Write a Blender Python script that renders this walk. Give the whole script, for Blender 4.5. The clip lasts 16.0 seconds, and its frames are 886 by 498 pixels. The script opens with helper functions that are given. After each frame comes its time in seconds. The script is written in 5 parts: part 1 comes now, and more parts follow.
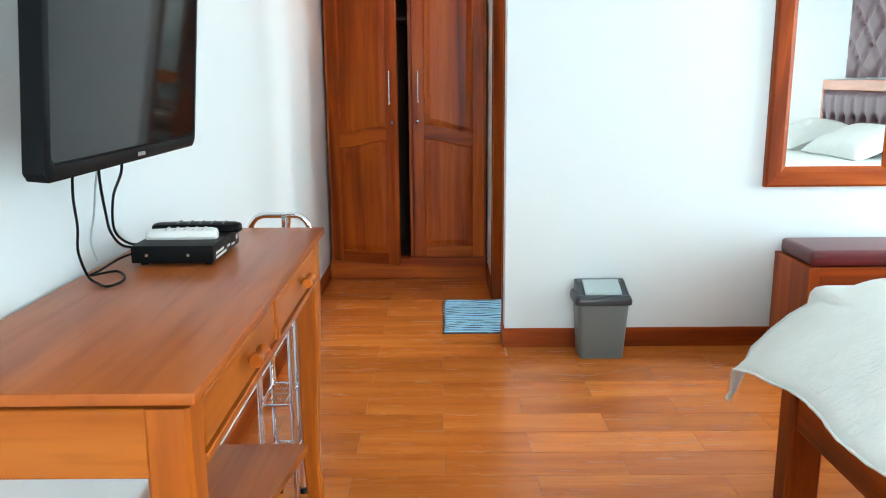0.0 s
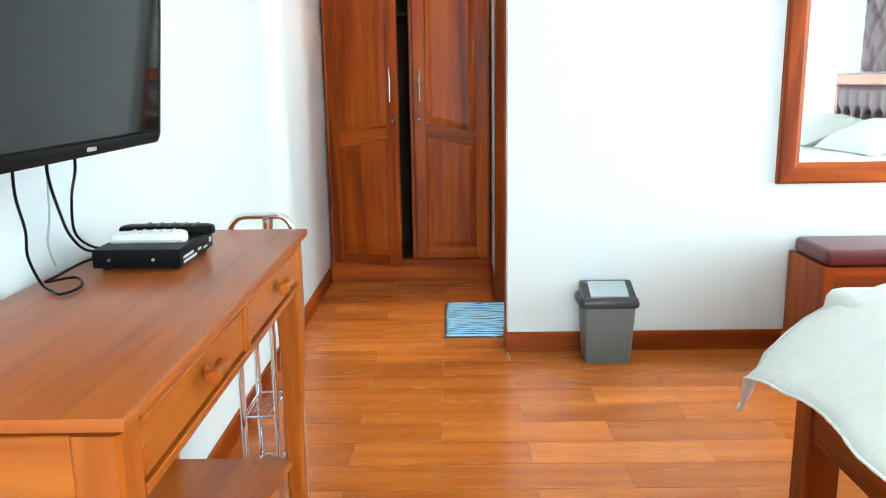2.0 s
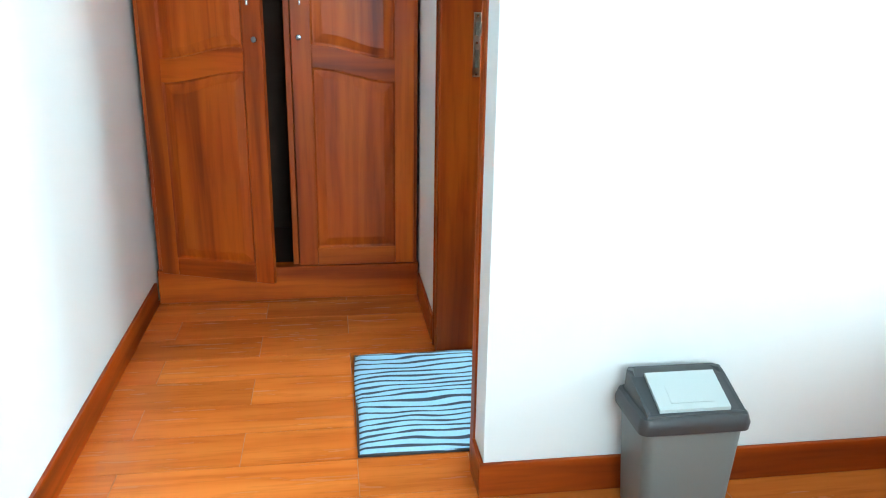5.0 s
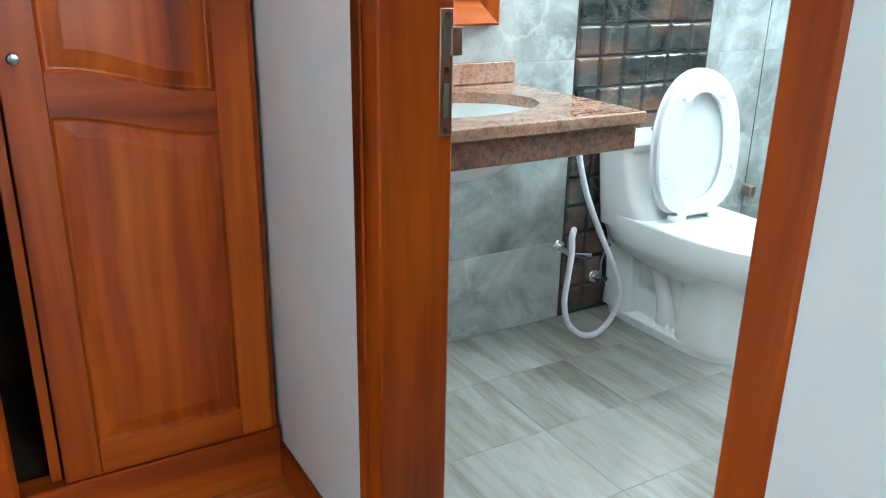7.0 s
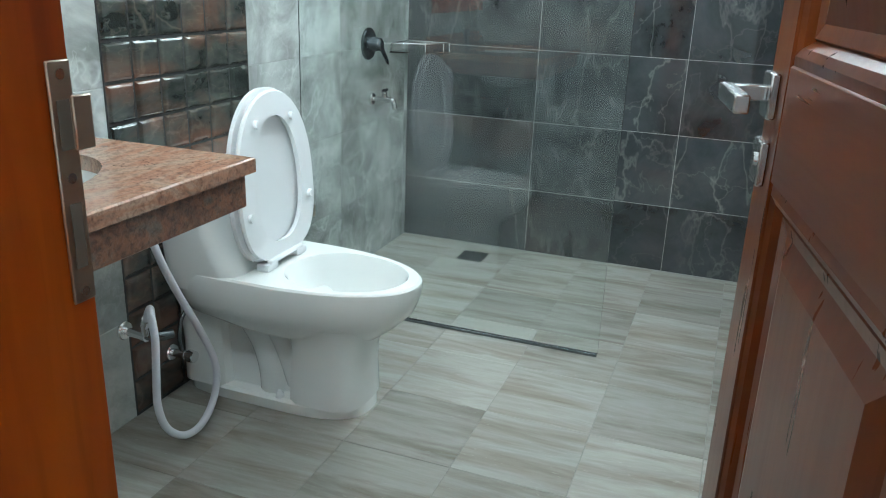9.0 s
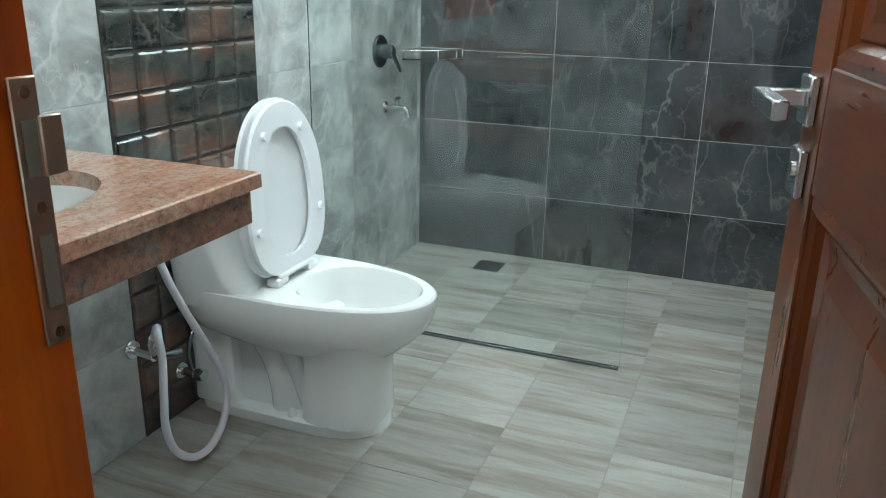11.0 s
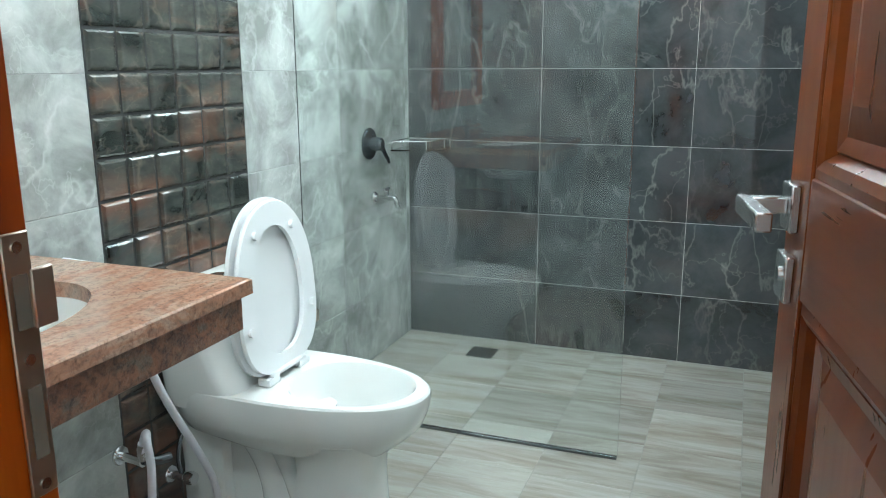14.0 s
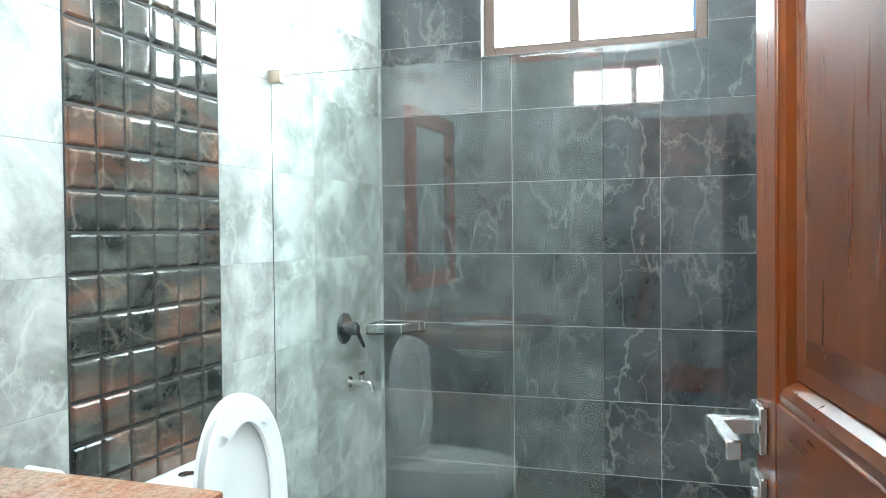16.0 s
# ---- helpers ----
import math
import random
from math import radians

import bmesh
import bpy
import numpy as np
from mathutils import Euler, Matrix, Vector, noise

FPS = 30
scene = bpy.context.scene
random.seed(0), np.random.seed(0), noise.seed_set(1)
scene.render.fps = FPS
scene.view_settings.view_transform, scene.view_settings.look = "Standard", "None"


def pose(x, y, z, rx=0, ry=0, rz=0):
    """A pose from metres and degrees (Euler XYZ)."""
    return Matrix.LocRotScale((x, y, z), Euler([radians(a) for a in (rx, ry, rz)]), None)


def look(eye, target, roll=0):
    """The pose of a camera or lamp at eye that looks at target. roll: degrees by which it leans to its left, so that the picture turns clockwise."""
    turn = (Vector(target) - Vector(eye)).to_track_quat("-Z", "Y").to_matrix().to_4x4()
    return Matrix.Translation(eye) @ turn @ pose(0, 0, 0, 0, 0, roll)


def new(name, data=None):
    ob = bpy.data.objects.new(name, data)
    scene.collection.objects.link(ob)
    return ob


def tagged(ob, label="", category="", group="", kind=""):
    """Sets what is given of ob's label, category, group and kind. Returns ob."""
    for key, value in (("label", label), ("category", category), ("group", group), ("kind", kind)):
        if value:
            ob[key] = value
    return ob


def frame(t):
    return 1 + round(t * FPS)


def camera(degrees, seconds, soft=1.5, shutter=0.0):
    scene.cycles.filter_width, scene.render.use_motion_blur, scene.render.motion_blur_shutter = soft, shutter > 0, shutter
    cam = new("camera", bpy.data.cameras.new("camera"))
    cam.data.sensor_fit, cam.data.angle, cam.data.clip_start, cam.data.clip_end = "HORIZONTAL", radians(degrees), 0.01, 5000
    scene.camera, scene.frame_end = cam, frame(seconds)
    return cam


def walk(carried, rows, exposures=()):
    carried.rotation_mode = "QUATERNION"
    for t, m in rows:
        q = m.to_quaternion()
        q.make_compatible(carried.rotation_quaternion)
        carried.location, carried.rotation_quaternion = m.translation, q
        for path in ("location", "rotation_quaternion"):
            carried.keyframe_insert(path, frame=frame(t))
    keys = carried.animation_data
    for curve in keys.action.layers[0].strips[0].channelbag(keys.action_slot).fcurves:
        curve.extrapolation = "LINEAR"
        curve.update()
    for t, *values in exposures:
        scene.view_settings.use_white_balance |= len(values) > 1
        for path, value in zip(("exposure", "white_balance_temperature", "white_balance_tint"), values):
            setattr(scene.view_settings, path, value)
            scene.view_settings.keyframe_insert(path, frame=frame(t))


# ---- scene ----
cam = camera(58.4, 16.0, 1.1)
PATH = [
    (0, (0.035, 0.383, 1.25), (0.04, 2.339, 0.834), -0.4),
    (0.5, (0.061, 0.381, 1.259), (-0.13, 2.339, 0.9), -1.2),
    (1, (0.073, 0.381, 1.258), (-0.163, 2.337, 0.914), -1.6),
    (1.5, (0.097, 0.414, 1.252), (-0.056, 2.372, 0.874), -1.4),
    (2, (0.087, 0.504, 1.227), (0.063, 2.46, 0.813), -0.9),
    (2.5, (0.016, 0.733, 1.227), (0.13, 2.673, 0.757), -1.0),
    (2.8, (-0.009, 0.868, 1.226), (0.17, 2.794, 0.717), -1.1),
    (3, (-0.002, 1.002, 1.2), (0.214, 2.92, 0.675), -0.7),
    (3.2, (-0.01, 1.122, 1.183), (0.226, 3.035, 0.65), -0.3),
    (5.3, (-0.009, 2.649, 1.16), (0.288, 4.524, 0.53), 1.5),
    (5.5, (-0.053, 2.832, 1.172), (0.286, 4.695, 0.528), 1.5),
    (6, (-0.128, 3.193, 1.191), (0.362, 5.01, 0.515), 2.0),
    (6.5, (-0.136, 3.500, 1.153), (0.531, 5.27, 0.503), 2.0),
    (7, (-0.180, 3.776, 1.164), (0.786, 5.395, 0.496), 1.0),
    (7.5, (-0.147, 4.030, 1.161), (1.156, 5.375, 0.455), 1.9),
    (8, (-0.05, 4.184, 1.16), (1.497, 5.231, 0.445), 2.0),
    (8.5, (-0.029, 4.306, 1.17), (1.678, 5.084, 0.476), 2.2),
    (9, (-0.013, 4.347, 1.177), (1.763, 4.997, 0.526), 2.1),
    (9.2, (0.003, 4.361, 1.168), (1.789, 4.993, 0.528), 2.3),
    (11.5, (0.056, 4.37, 1.173), (1.819, 5.07, 0.538), 0.8),
    (12, (0.058, 4.371, 1.174), (1.828, 5.065, 0.552), 0.8),
    (12.5, (0.059, 4.373, 1.179), (1.834, 5.07, 0.577), 0.6),
    (13, (0.058, 4.373, 1.185), (1.84, 5.077, 0.612), 0.2),
    (13.5, (0.061, 4.371, 1.196), (1.86, 5.068, 0.67), -0.0),
    (14, (0.064, 4.373, 1.216), (1.885, 5.063, 0.764), -0.2),
    (14.5, (0.065, 4.374, 1.241), (1.915, 5.05, 0.897), -0.1),
    (15, (0.063, 4.373, 1.265), (1.936, 5.04, 1.043), -0.2),
    (15.5, (0.059, 4.369, 1.279), (1.945, 5.023, 1.151), -0.3),
    (16, (0.05, 4.367, 1.292), (1.942, 5.013, 1.25), -0.6),
]

EXPOSURES = [(0, -0.20, 6250, 7), (0.5, -0.48, 6300, 7), (1.0, -0.34, 6300, 7), (1.5, -0.08, 6250, 7), (2.0, 0.08, 6250, 6), (3, -0.03, 5850, 3), (5.5, 0.55, 5950, 4), (6.5, 0.68, 5950, 4), (7.0, 0.22, 5750, 4), (7.5, 0.35, 5750, 3),
             (8.0, 0.12, 5750, 4), (9.0, -0.50, 6050, 6), (13, -0.55, 6200, 6), (14.5, -0.10, 6150, 6), (16, 0.06, 6200, 6)]

walk(cam, [(t, look(eye, target, roll)) for t, eye, target, roll in PATH], EXPOSURES)

# ---- world and light ----
world = bpy.data.worlds.new("sky")
scene.world = world
world.use_nodes = True
wn = world.node_tree
sky = wn.nodes.new("ShaderNodeTexSky")
sky.sky_type = "NISHITA"
sky.sun_disc = False
sky.sun_elevation, sky.sun_rotation = radians(52), radians(-50)
wn.links.new(sky.outputs["Color"], wn.nodes["Background"].inputs["Color"])
wn.nodes["Background"].inputs["Strength"].default_value = 0.12


def area_light(name, m, w, h, power, colour):
    lamp = bpy.data.lights.new(name, "AREA")
    lamp.shape, lamp.size, lamp.size_y, lamp.energy, lamp.color = "RECTANGLE", w, h, power, colour
    ob = new(name, lamp)
    ob.matrix_world = m
    return ob


sun = bpy.data.lights.new("sun", "SUN")
sun.energy, sun.angle, sun.color = 2.5, radians(0.5), (1.0, 0.95, 0.88)
new("sun", sun).matrix_world = look((0, 0, 8), (0.6, -0.5, 7.0))
# daylight standing in the bedroom window and the shower window
area_light("bedroom_daylight", look((3.42, 3.28, 1.35), (0.0, 2.9, 1.1)), 1.05, 2.1, 74, (0.84, 0.96, 1.0))
area_light("bedroom_daylight_rear", look((1.2, -1.72, 1.5), (1.0, 2.0, 1.2)), 2.0, 1.7, 114, (0.84, 0.96, 1.0))
area_light("shower_daylight", look((3.44, 4.84, 2.278), (2.0, 4.84, 2.20)), 0.88, 0.46, 104, (0.86, 0.97, 1.0))
area_light("transom_daylight", look((0.350, 5.05, 2.38), (1.35, 5.05, 2.38)), 0.68, 0.30, 104, (0.86, 0.97, 1.0))


# ---- materials ----
def node_material(name):
    m = bpy.data.materials.new(name)
    m.use_nodes = True
    nt = m.node_tree
    return m, nt, nt.nodes["Principled BSDF"]


def mix_colour(nt, fac, a, b, mode="MIX"):
    n = nt.nodes.new("ShaderNodeMix")
    n.data_type, n.blend_type = "RGBA", mode
    for i, v in ((0, fac), (6, a), (7, b)):
        if hasattr(v, "is_output"):
            nt.links.new(v, n.inputs[i])
        else:
            n.inputs[i].default_value = v if i == 0 else (*v, 1)
    return n.outputs[2]


def ramp(nt, src, stops):
    n = nt.nodes.new("ShaderNodeValToRGB")
    nt.links.new(src, n.inputs[0])
    el = n.color_ramp.elements
    while len(el) < len(stops):
        el.new(0.5)
    for e, (p, v) in zip(el, stops):
        e.position = p
        e.color = (v, v, v, 1) if isinstance(v, float) else (*v, 1)
    return n.outputs[0]


def coords(nt, scale=(1, 1, 1), vary=True, rot=(0, 0, 0)):
    tc = nt.nodes.new("ShaderNodeTexCoord")
    mp = nt.nodes.new("ShaderNodeMapping")
    mp.inputs["Scale"].default_value = scale
    mp.inputs["Rotation"].default_value = [radians(a) for a in rot]
    nt.links.new(tc.outputs["Object"], mp.inputs["Vector"])
    if vary:
        oi = nt.nodes.new("ShaderNodeObjectInfo")
        vm = nt.nodes.new("ShaderNodeVectorMath")
        vm.operation = "SCALE"
        vm.inputs[0].default_value = (13.1, 7.7, 21.3)
        nt.links.new(oi.outputs["Random"], vm.inputs["Scale"])
        nt.links.new(vm.outputs[0], mp.inputs["Location"])
    return mp.outputs[0]


def noise_tex(nt, vec, scale, detail=4.0, rough=0.55, distort=0.0):
    n = nt.nodes.new("ShaderNodeTexNoise")
    n.inputs["Scale"].default_value, n.inputs["Detail"].default_value = scale, detail
    n.inputs["Roughness"].default_value, n.inputs["Distortion"].default_value = rough, distort
    nt.links.new(vec, n.inputs["Vector"])
    return n.outputs["Fac"]


def add_bump(nt, bsdf, height, strength=0.2, distance=0.002):
    b = nt.nodes.new("ShaderNodeBump")
    b.inputs["Strength"].default_value, b.inputs["Distance"].default_value = strength, distance
    nt.links.new(height, b.inputs["Height"])
    nt.links.new(b.outputs[0], bsdf.inputs["Normal"])


def random_shade(nt, colour, low=0.8, high=1.15):
    oi = nt.nodes.new("ShaderNodeObjectInfo")
    mr = nt.nodes.new("ShaderNodeMapRange")
    mr.inputs["To Min"].default_value, mr.inputs["To Max"].default_value = low, high
    nt.links.new(oi.outputs["Random"], mr.inputs["Value"])
    n = nt.nodes.new("ShaderNodeVectorMath")
    n.operation = "SCALE"
    nt.links.new(colour, n.inputs[0])
    nt.links.new(mr.outputs[0], n.inputs["Scale"])
    return n.outputs[0]


def wood(name, dark, mid, light, grain=(22, 22, 1.4), rough=0.42, shade=(0.9, 1.1), coat=0.08, streaks=0.34, gloss=0.2, relief=0.05):
    """Varnished wood; the grain runs along the axis with the small scale."""
    m, nt, b = node_material(name)
    v = coords(nt, grain)
    broad = noise_tex(nt, v, 0.5, 3, 0.5, 0.6)
    fine = noise_tex(nt, v, 3.2, 3, 0.55, 0.3)
    base = ramp(nt, broad, [(0.28, dark), (0.5, mid), (0.75, light)])
    streak = ramp(nt, fine, [(0.33, (0.55, 0.5, 0.45)), (0.52, (1.0, 1.0, 1.0))])
    col = mix_colour(nt, streaks, base, streak, "MULTIPLY")
    nt.links.new(random_shade(nt, col, *shade), b.inputs["Base Color"])
    r = ramp(nt, fine, [(0.3, rough + 0.04), (0.7, rough)])
    nt.links.new(r, b.inputs["Roughness"])
    b.inputs["Specular IOR Level"].default_value = gloss
    b.inputs["Coat Weight"].default_value = coat
    b.inputs["Coat Roughness"].default_value = 0.18
    if relief:
        add_bump(nt, b, fine, relief, 0.0006)
    return m


TEAK_D, TEAK_M, TEAK_L = (0.125, 0.016, 0.001), (0.30, 0.048, 0.002), (0.45, 0.098, 0.004)
teak_z = wood("teak_upright", TEAK_D, TEAK_M, TEAK_L)
teak_x = wood("teak_across", TEAK_D, TEAK_M, TEAK_L, (1.4, 22, 22))
teak_y = wood("teak_along", TEAK_D, TEAK_M, TEAK_L, (22, 1.4, 22))
desk_x = wood("desk_wood_across", (0.26, 0.054, 0.005), (0.39, 0.094, 0.009), (0.49, 0.14, 0.016), (1.4, 20, 20), 0.3)
desk_y = wood("desk_wood_along", (0.26, 0.054, 0.005), (0.39, 0.094, 0.009), (0.49, 0.14, 0.016), (20, 1.4, 20), 0.30)
desk_top = wood("desk_top_wood", (0.20, 0.043, 0.008), (0.32, 0.078, 0.014), (0.41, 0.112, 0.020), (14, 0.9, 14), 0.30)
desk_z = wood("desk_wood_upright", (0.26, 0.054, 0.005), (0.39, 0.094, 0.009), (0.49, 0.14, 0.016), (20, 20, 1.4), 0.3)
door_z = wood("door_wood_upright", (0.112, 0.022, 0.003), (0.135, 0.029, 0.004), (0.165, 0.039, 0.005), (20, 20, 1.2), 0.27, (0.97, 1.03), 0.12, 0.10, 0.2, 0.0)
door_x = wood("door_wood_across", (0.112, 0.022, 0.003), (0.135, 0.029, 0.004), (0.165, 0.039, 0.005), (1.2, 20, 20), 0.27, (0.97, 1.03), 0.12, 0.10, 0.2, 0.0)
plank_wood = wood("wood_look_floor_tile", (0.41, 0.098, 0.015), (0.53, 0.146, 0.023), (0.62, 0.192, 0.034), (1.6, 18, 18), 0.24, (0.80, 1.12), 0.08, 0.42)


def plain(name, colour, rough=0.5, metal=0.0, bump=0.0, scale=60.0, vary=0.06):
    m, nt, b = node_material(name)
    v = coords(nt, vary=False)
    f = noise_tex(nt, v, scale, 5)
    g = noise_tex(nt, v, 2.3, 3)
    dark = tuple(c * (1 - vary) for c in colour)
    col = mix_colour(nt, g, dark, colour)
    nt.links.new(col, b.inputs["Base Color"])
    b.inputs["Roughness"].default_value, b.inputs["Metallic"].default_value = rough, metal
    if bump:
        add_bump(nt, b, f, bump, 0.001)
    return m


wall_paint = plain("white_wall_paint", (0.70, 0.765, 0.775), 0.7, 0, 0.12, 90, 0.03)
ceiling_paint = plain("ceiling_paint", (0.80, 0.80, 0.79), 0.85, 0, 0.08, 70, 0.03)
black_plastic = plain("black_plastic", (0.006, 0.0065, 0.007), 0.34, 0, 0.08, 300)
tv_plastic = plain("tv_casing_plastic", (0.006, 0.007, 0.008), 0.36, 0, 0.1, 240)
for m_dark in (black_plastic, tv_plastic):
    m_dark.node_tree.nodes["Principled BSDF"].inputs["Specular IOR Level"].default_value = 0.07
chrome = plain("chrome", (0.80, 0.80, 0.81), 0.09, 1.0, 0.0, 60, 0.03)
satin_metal = plain("satin_nickel", (0.62, 0.62, 0.62), 0.22, 1.0, 0.05, 200, 0.05)
strike_metal = plain("dull_strike_steel", (0.50, 0.41, 0.33), 0.36, 1.0, 0.1, 180, 0.2)
dark_metal = plain("dark_chrome", (0.20, 0.22, 0.24), 0.16, 1.0)
ceramic = plain("white_ceramic", (0.80, 0.82, 0.80), 0.09, 0, 0, 60, 0.02)
seat_plastic = plain("white_seat_plastic", (0.82, 0.83, 0.84), 0.22, 0, 0, 60, 0.02)
hose_plastic = plain("white_hose_plastic", (0.72, 0.71, 0.76), 0.35, 0, 0.1, 200)
bin_grey = plain("grey_bin_plastic", (0.135, 0.165, 0.165), 0.42, 0, 0.08, 260)
bin_dark = plain("dark_bin_plastic", (0.03, 0.036, 0.04), 0.38, 0, 0.08, 260)
bin_light = plain("light_grey_bin_flap", (0.40, 0.47, 0.47), 0.3, 0, 0.05, 260)
remote_white = plain("white_remote_plastic", (0.72, 0.72, 0.70), 0.4, 0, 0.05, 200)
leatherette = plain("maroon_leatherette", (0.12, 0.012, 0.02), 0.34, 0, 0.25, 160, 0.2)
tuft_cloth = plain("purple_upholstery", (0.13, 0.06, 0.075), 0.55, 0, 0.3, 220, 0.2)
grout_dark = plain("dark_grout", (0.03, 0.03, 0.03), 0.8, 0, 0.3, 150, 0.2)
grout_pale = plain("pale_grout", (0.36, 0.365, 0.35), 0.8, 0, 0.3, 150, 0.15)
grout_mid = plain("grey_wall_grout", (0.26, 0.26, 0.25), 0.8, 0, 0.3, 150, 0.15)
bath_grout = plain("grey_floor_grout", (0.26, 0.25, 0.225), 0.8, 0, 0.3, 150, 0.15)
frame_brown = plain("dark_brown_frame_paint", (0.07, 0.035, 0.02), 0.5)
floor_grout = plain("brown_floor_grout", (0.42, 0.22, 0.11), 0.8, 0, 0.3, 150, 0.2)
# near-black brown: the shade inside the wardrobe put into the colour
inside_shade = plain("cabinet_inside_shade", (0.035, 0.016, 0.008), 0.8)
mortice = plain("pale_mortice_wood", (0.17, 0.15, 0.12), 0.7, 0, 0.2, 120, 0.3)
orange_plug = plain("orange_plug_plastic", (0.65, 0.16, 0.03), 0.4)
mark_white = plain("printed_white_marks", (0.6, 0.6, 0.6), 0.5)
window_white = plain("white_window_frame", (0.75, 0.76, 0.76), 0.35)


def linen():
    m, nt, b = node_material("white_bed_linen")
    v = coords(nt, vary=False)
    f = noise_tex(nt, v, 14, 5, 0.6, 0.8)
    col = mix_colour(nt, f, (0.70, 0.74, 0.70), (0.82, 0.84, 0.81))
    nt.links.new(col, b.inputs["Base Color"])
    b.inputs["Roughness"].default_value = 0.9
    h = mix_colour(nt, 0.5, noise_tex(nt, v, 38, 4, 0.6, 1.2), noise_tex(nt, coords(nt, (9, 30, 9), False), 1.6, 4, 0.6, 1.0))
    add_bump(nt, b, h, 0.85, 0.010)
    return m


bed_linen = linen()


def marble(name, dark, mid, vein, vein2, rough, scale=1.0, vein_amount=1.0, second=0.5, flowing=False, gloss=0.5):
    """Polished stone tile: clouds, thin pale veins and patches of a second colour."""
    m, nt, b = node_material(name)
    v = coords(nt, (scale, scale, scale))
    if flowing:
        geo = nt.nodes.new("ShaderNodeNewGeometry")
        mp = nt.nodes.new("ShaderNodeMapping")
        mp.inputs["Scale"].default_value, mp.inputs["Rotation"].default_value = (scale, scale, scale * 2.2), (0, radians(14), 0)
        nt.links.new(geo.outputs["Position"], mp.inputs["Vector"])
        v = mp.outputs[0]
    cloud = noise_tex(nt, v, 3.6, 7, 0.62, 0.45)
    fine = noise_tex(nt, v, 11, 6, 0.7, 0.5)
    vn2 = noise_tex(nt, v, 4.5, 5, 0.55, 0.25)
    patch = noise_tex(nt, v, 1.7, 5, 0.6, 0.5)
    base = mix_colour(nt, ramp(nt, cloud, [(0.36, 0.0), (0.64, 1.0)]), dark, mid)
    base = mix_colour(nt, ramp(nt, patch, [(0.46 if flowing else 0.53, 0.0), (0.64 if flowing else 0.72, second)]), base, vein2)
    where = ramp(nt, noise_tex(nt, v, 1.3, 3, 0.5, 0.4), [(0.34, 0.15), (0.6, 1.0)])
    vn3 = noise_tex(nt, coords(nt, (scale * 0.8, scale * 2.2, scale * 0.9), True, (35, 20, 30)), 2.6, 5, 0.52, 0.2)
    thin = ramp(nt, vn3, [(0.480, 0.0), (0.5, 0.7 * vein_amount), (0.515, 0.0)])
    hair = ramp(nt, vn2, [(0.491, 0.0), (0.5, 0.45 * vein_amount), (0.509, 0.0)])
    col = mix_colour(nt, mix_colour(nt, 1.0, thin, where, "MULTIPLY"), base, vein)
    col = mix_colour(nt, mix_colour(nt, 1.0, hair, where, "MULTIPLY"), col, vein)
    col = mix_colour(nt, 0.25, col, ramp(nt, fine, [(0.3, 0.6), (0.7, 1.0)]), "MULTIPLY")
    nt.links.new(random_shade(nt, col, 0.88, 1.12), b.inputs["Base Color"])
    b.inputs["Roughness"].default_value = rough
    b.inputs["Specular IOR Level"].default_value = gloss
    return m


dark_marble = marble("dark_marble_tile", (0.019, 0.021, 0.023), (0.050, 0.054, 0.057), (0.30, 0.29, 0.27), (0.105, 0.060, 0.048), 0.03, 0.9, 0.40, 0.45, gloss=0.8)
mosaic_marble = marble("brown_mosaic_tile", (0.018, 0.022, 0.020), (0.085, 0.088, 0.078), (0.45, 0.34, 0.27), (0.19, 0.075, 0.042), 0.06, 1.3, 0.25, 0.6, True, 0.8)
grey_marble = marble("grey_marble_tile", (0.24, 0.25, 0.235), (0.55, 0.57, 0.55), (0.82, 0.84, 0.82), (0.34, 0.325, 0.29), 0.08, 1.3, 0.5, 0.6)


def granite(name, tones, rough, bump, speckle):
    """Stone with flowing bands of colour under a dark crystal speckle."""
    m, nt, b = node_material(name)
    v = coords(nt, (1.0, 1.0, 1.0), False)
    c = noise_tex(nt, coords(nt, (1.0, 2.4, 2.4), False, (0, 0, 24)), 4.2, 6, 0.62, 1.8)
    f = noise_tex(nt, v, 75, 6, 0.72, 0.6)
    sp = nt.nodes.new("ShaderNodeTexVoronoi")
    sp.inputs["Scale"].default_value = 120
    nt.links.new(v, sp.inputs["Vector"])
    base = ramp(nt, c, list(zip((0.28, 0.42, 0.54, 0.66, 0.78), tones)))
    col = mix_colour(nt, speckle, base, ramp(nt, f, [(0.36, (0.20, 0.18, 0.17)), (0.56, (1.15, 1.12, 1.08))]), "MULTIPLY")
    patch = ramp(nt, noise_tex(nt, v, 16, 4, 0.6, 0.8), [(0.45, 0.0), (0.62, 1.0)])
    dots = ramp(nt, sp.outputs["Distance"], [(0.1, 0.7), (0.32, 0.0)])
    col = mix_colour(nt, mix_colour(nt, 1.0, dots, patch, "MULTIPLY"), col, (0.030, 0.024, 0.022))
    nt.links.new(col, b.inputs["Base Color"])
    b.inputs["Roughness"].default_value = rough
    if bump:
        add_bump(nt, b, noise_tex(nt, v, 30, 6, 0.7, 0.5), bump, 0.006)
    return m


pink_granite = granite("pink_granite", ((0.27, 0.18, 0.14), (0.42, 0.21, 0.135), (0.47, 0.30, 0.22), (0.40, 0.30, 0.23), (0.22, 0.165, 0.135)), 0.04, 0.0, 0.5)
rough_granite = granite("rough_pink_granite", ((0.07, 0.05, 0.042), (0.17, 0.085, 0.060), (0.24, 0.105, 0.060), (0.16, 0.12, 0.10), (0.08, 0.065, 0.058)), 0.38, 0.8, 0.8)


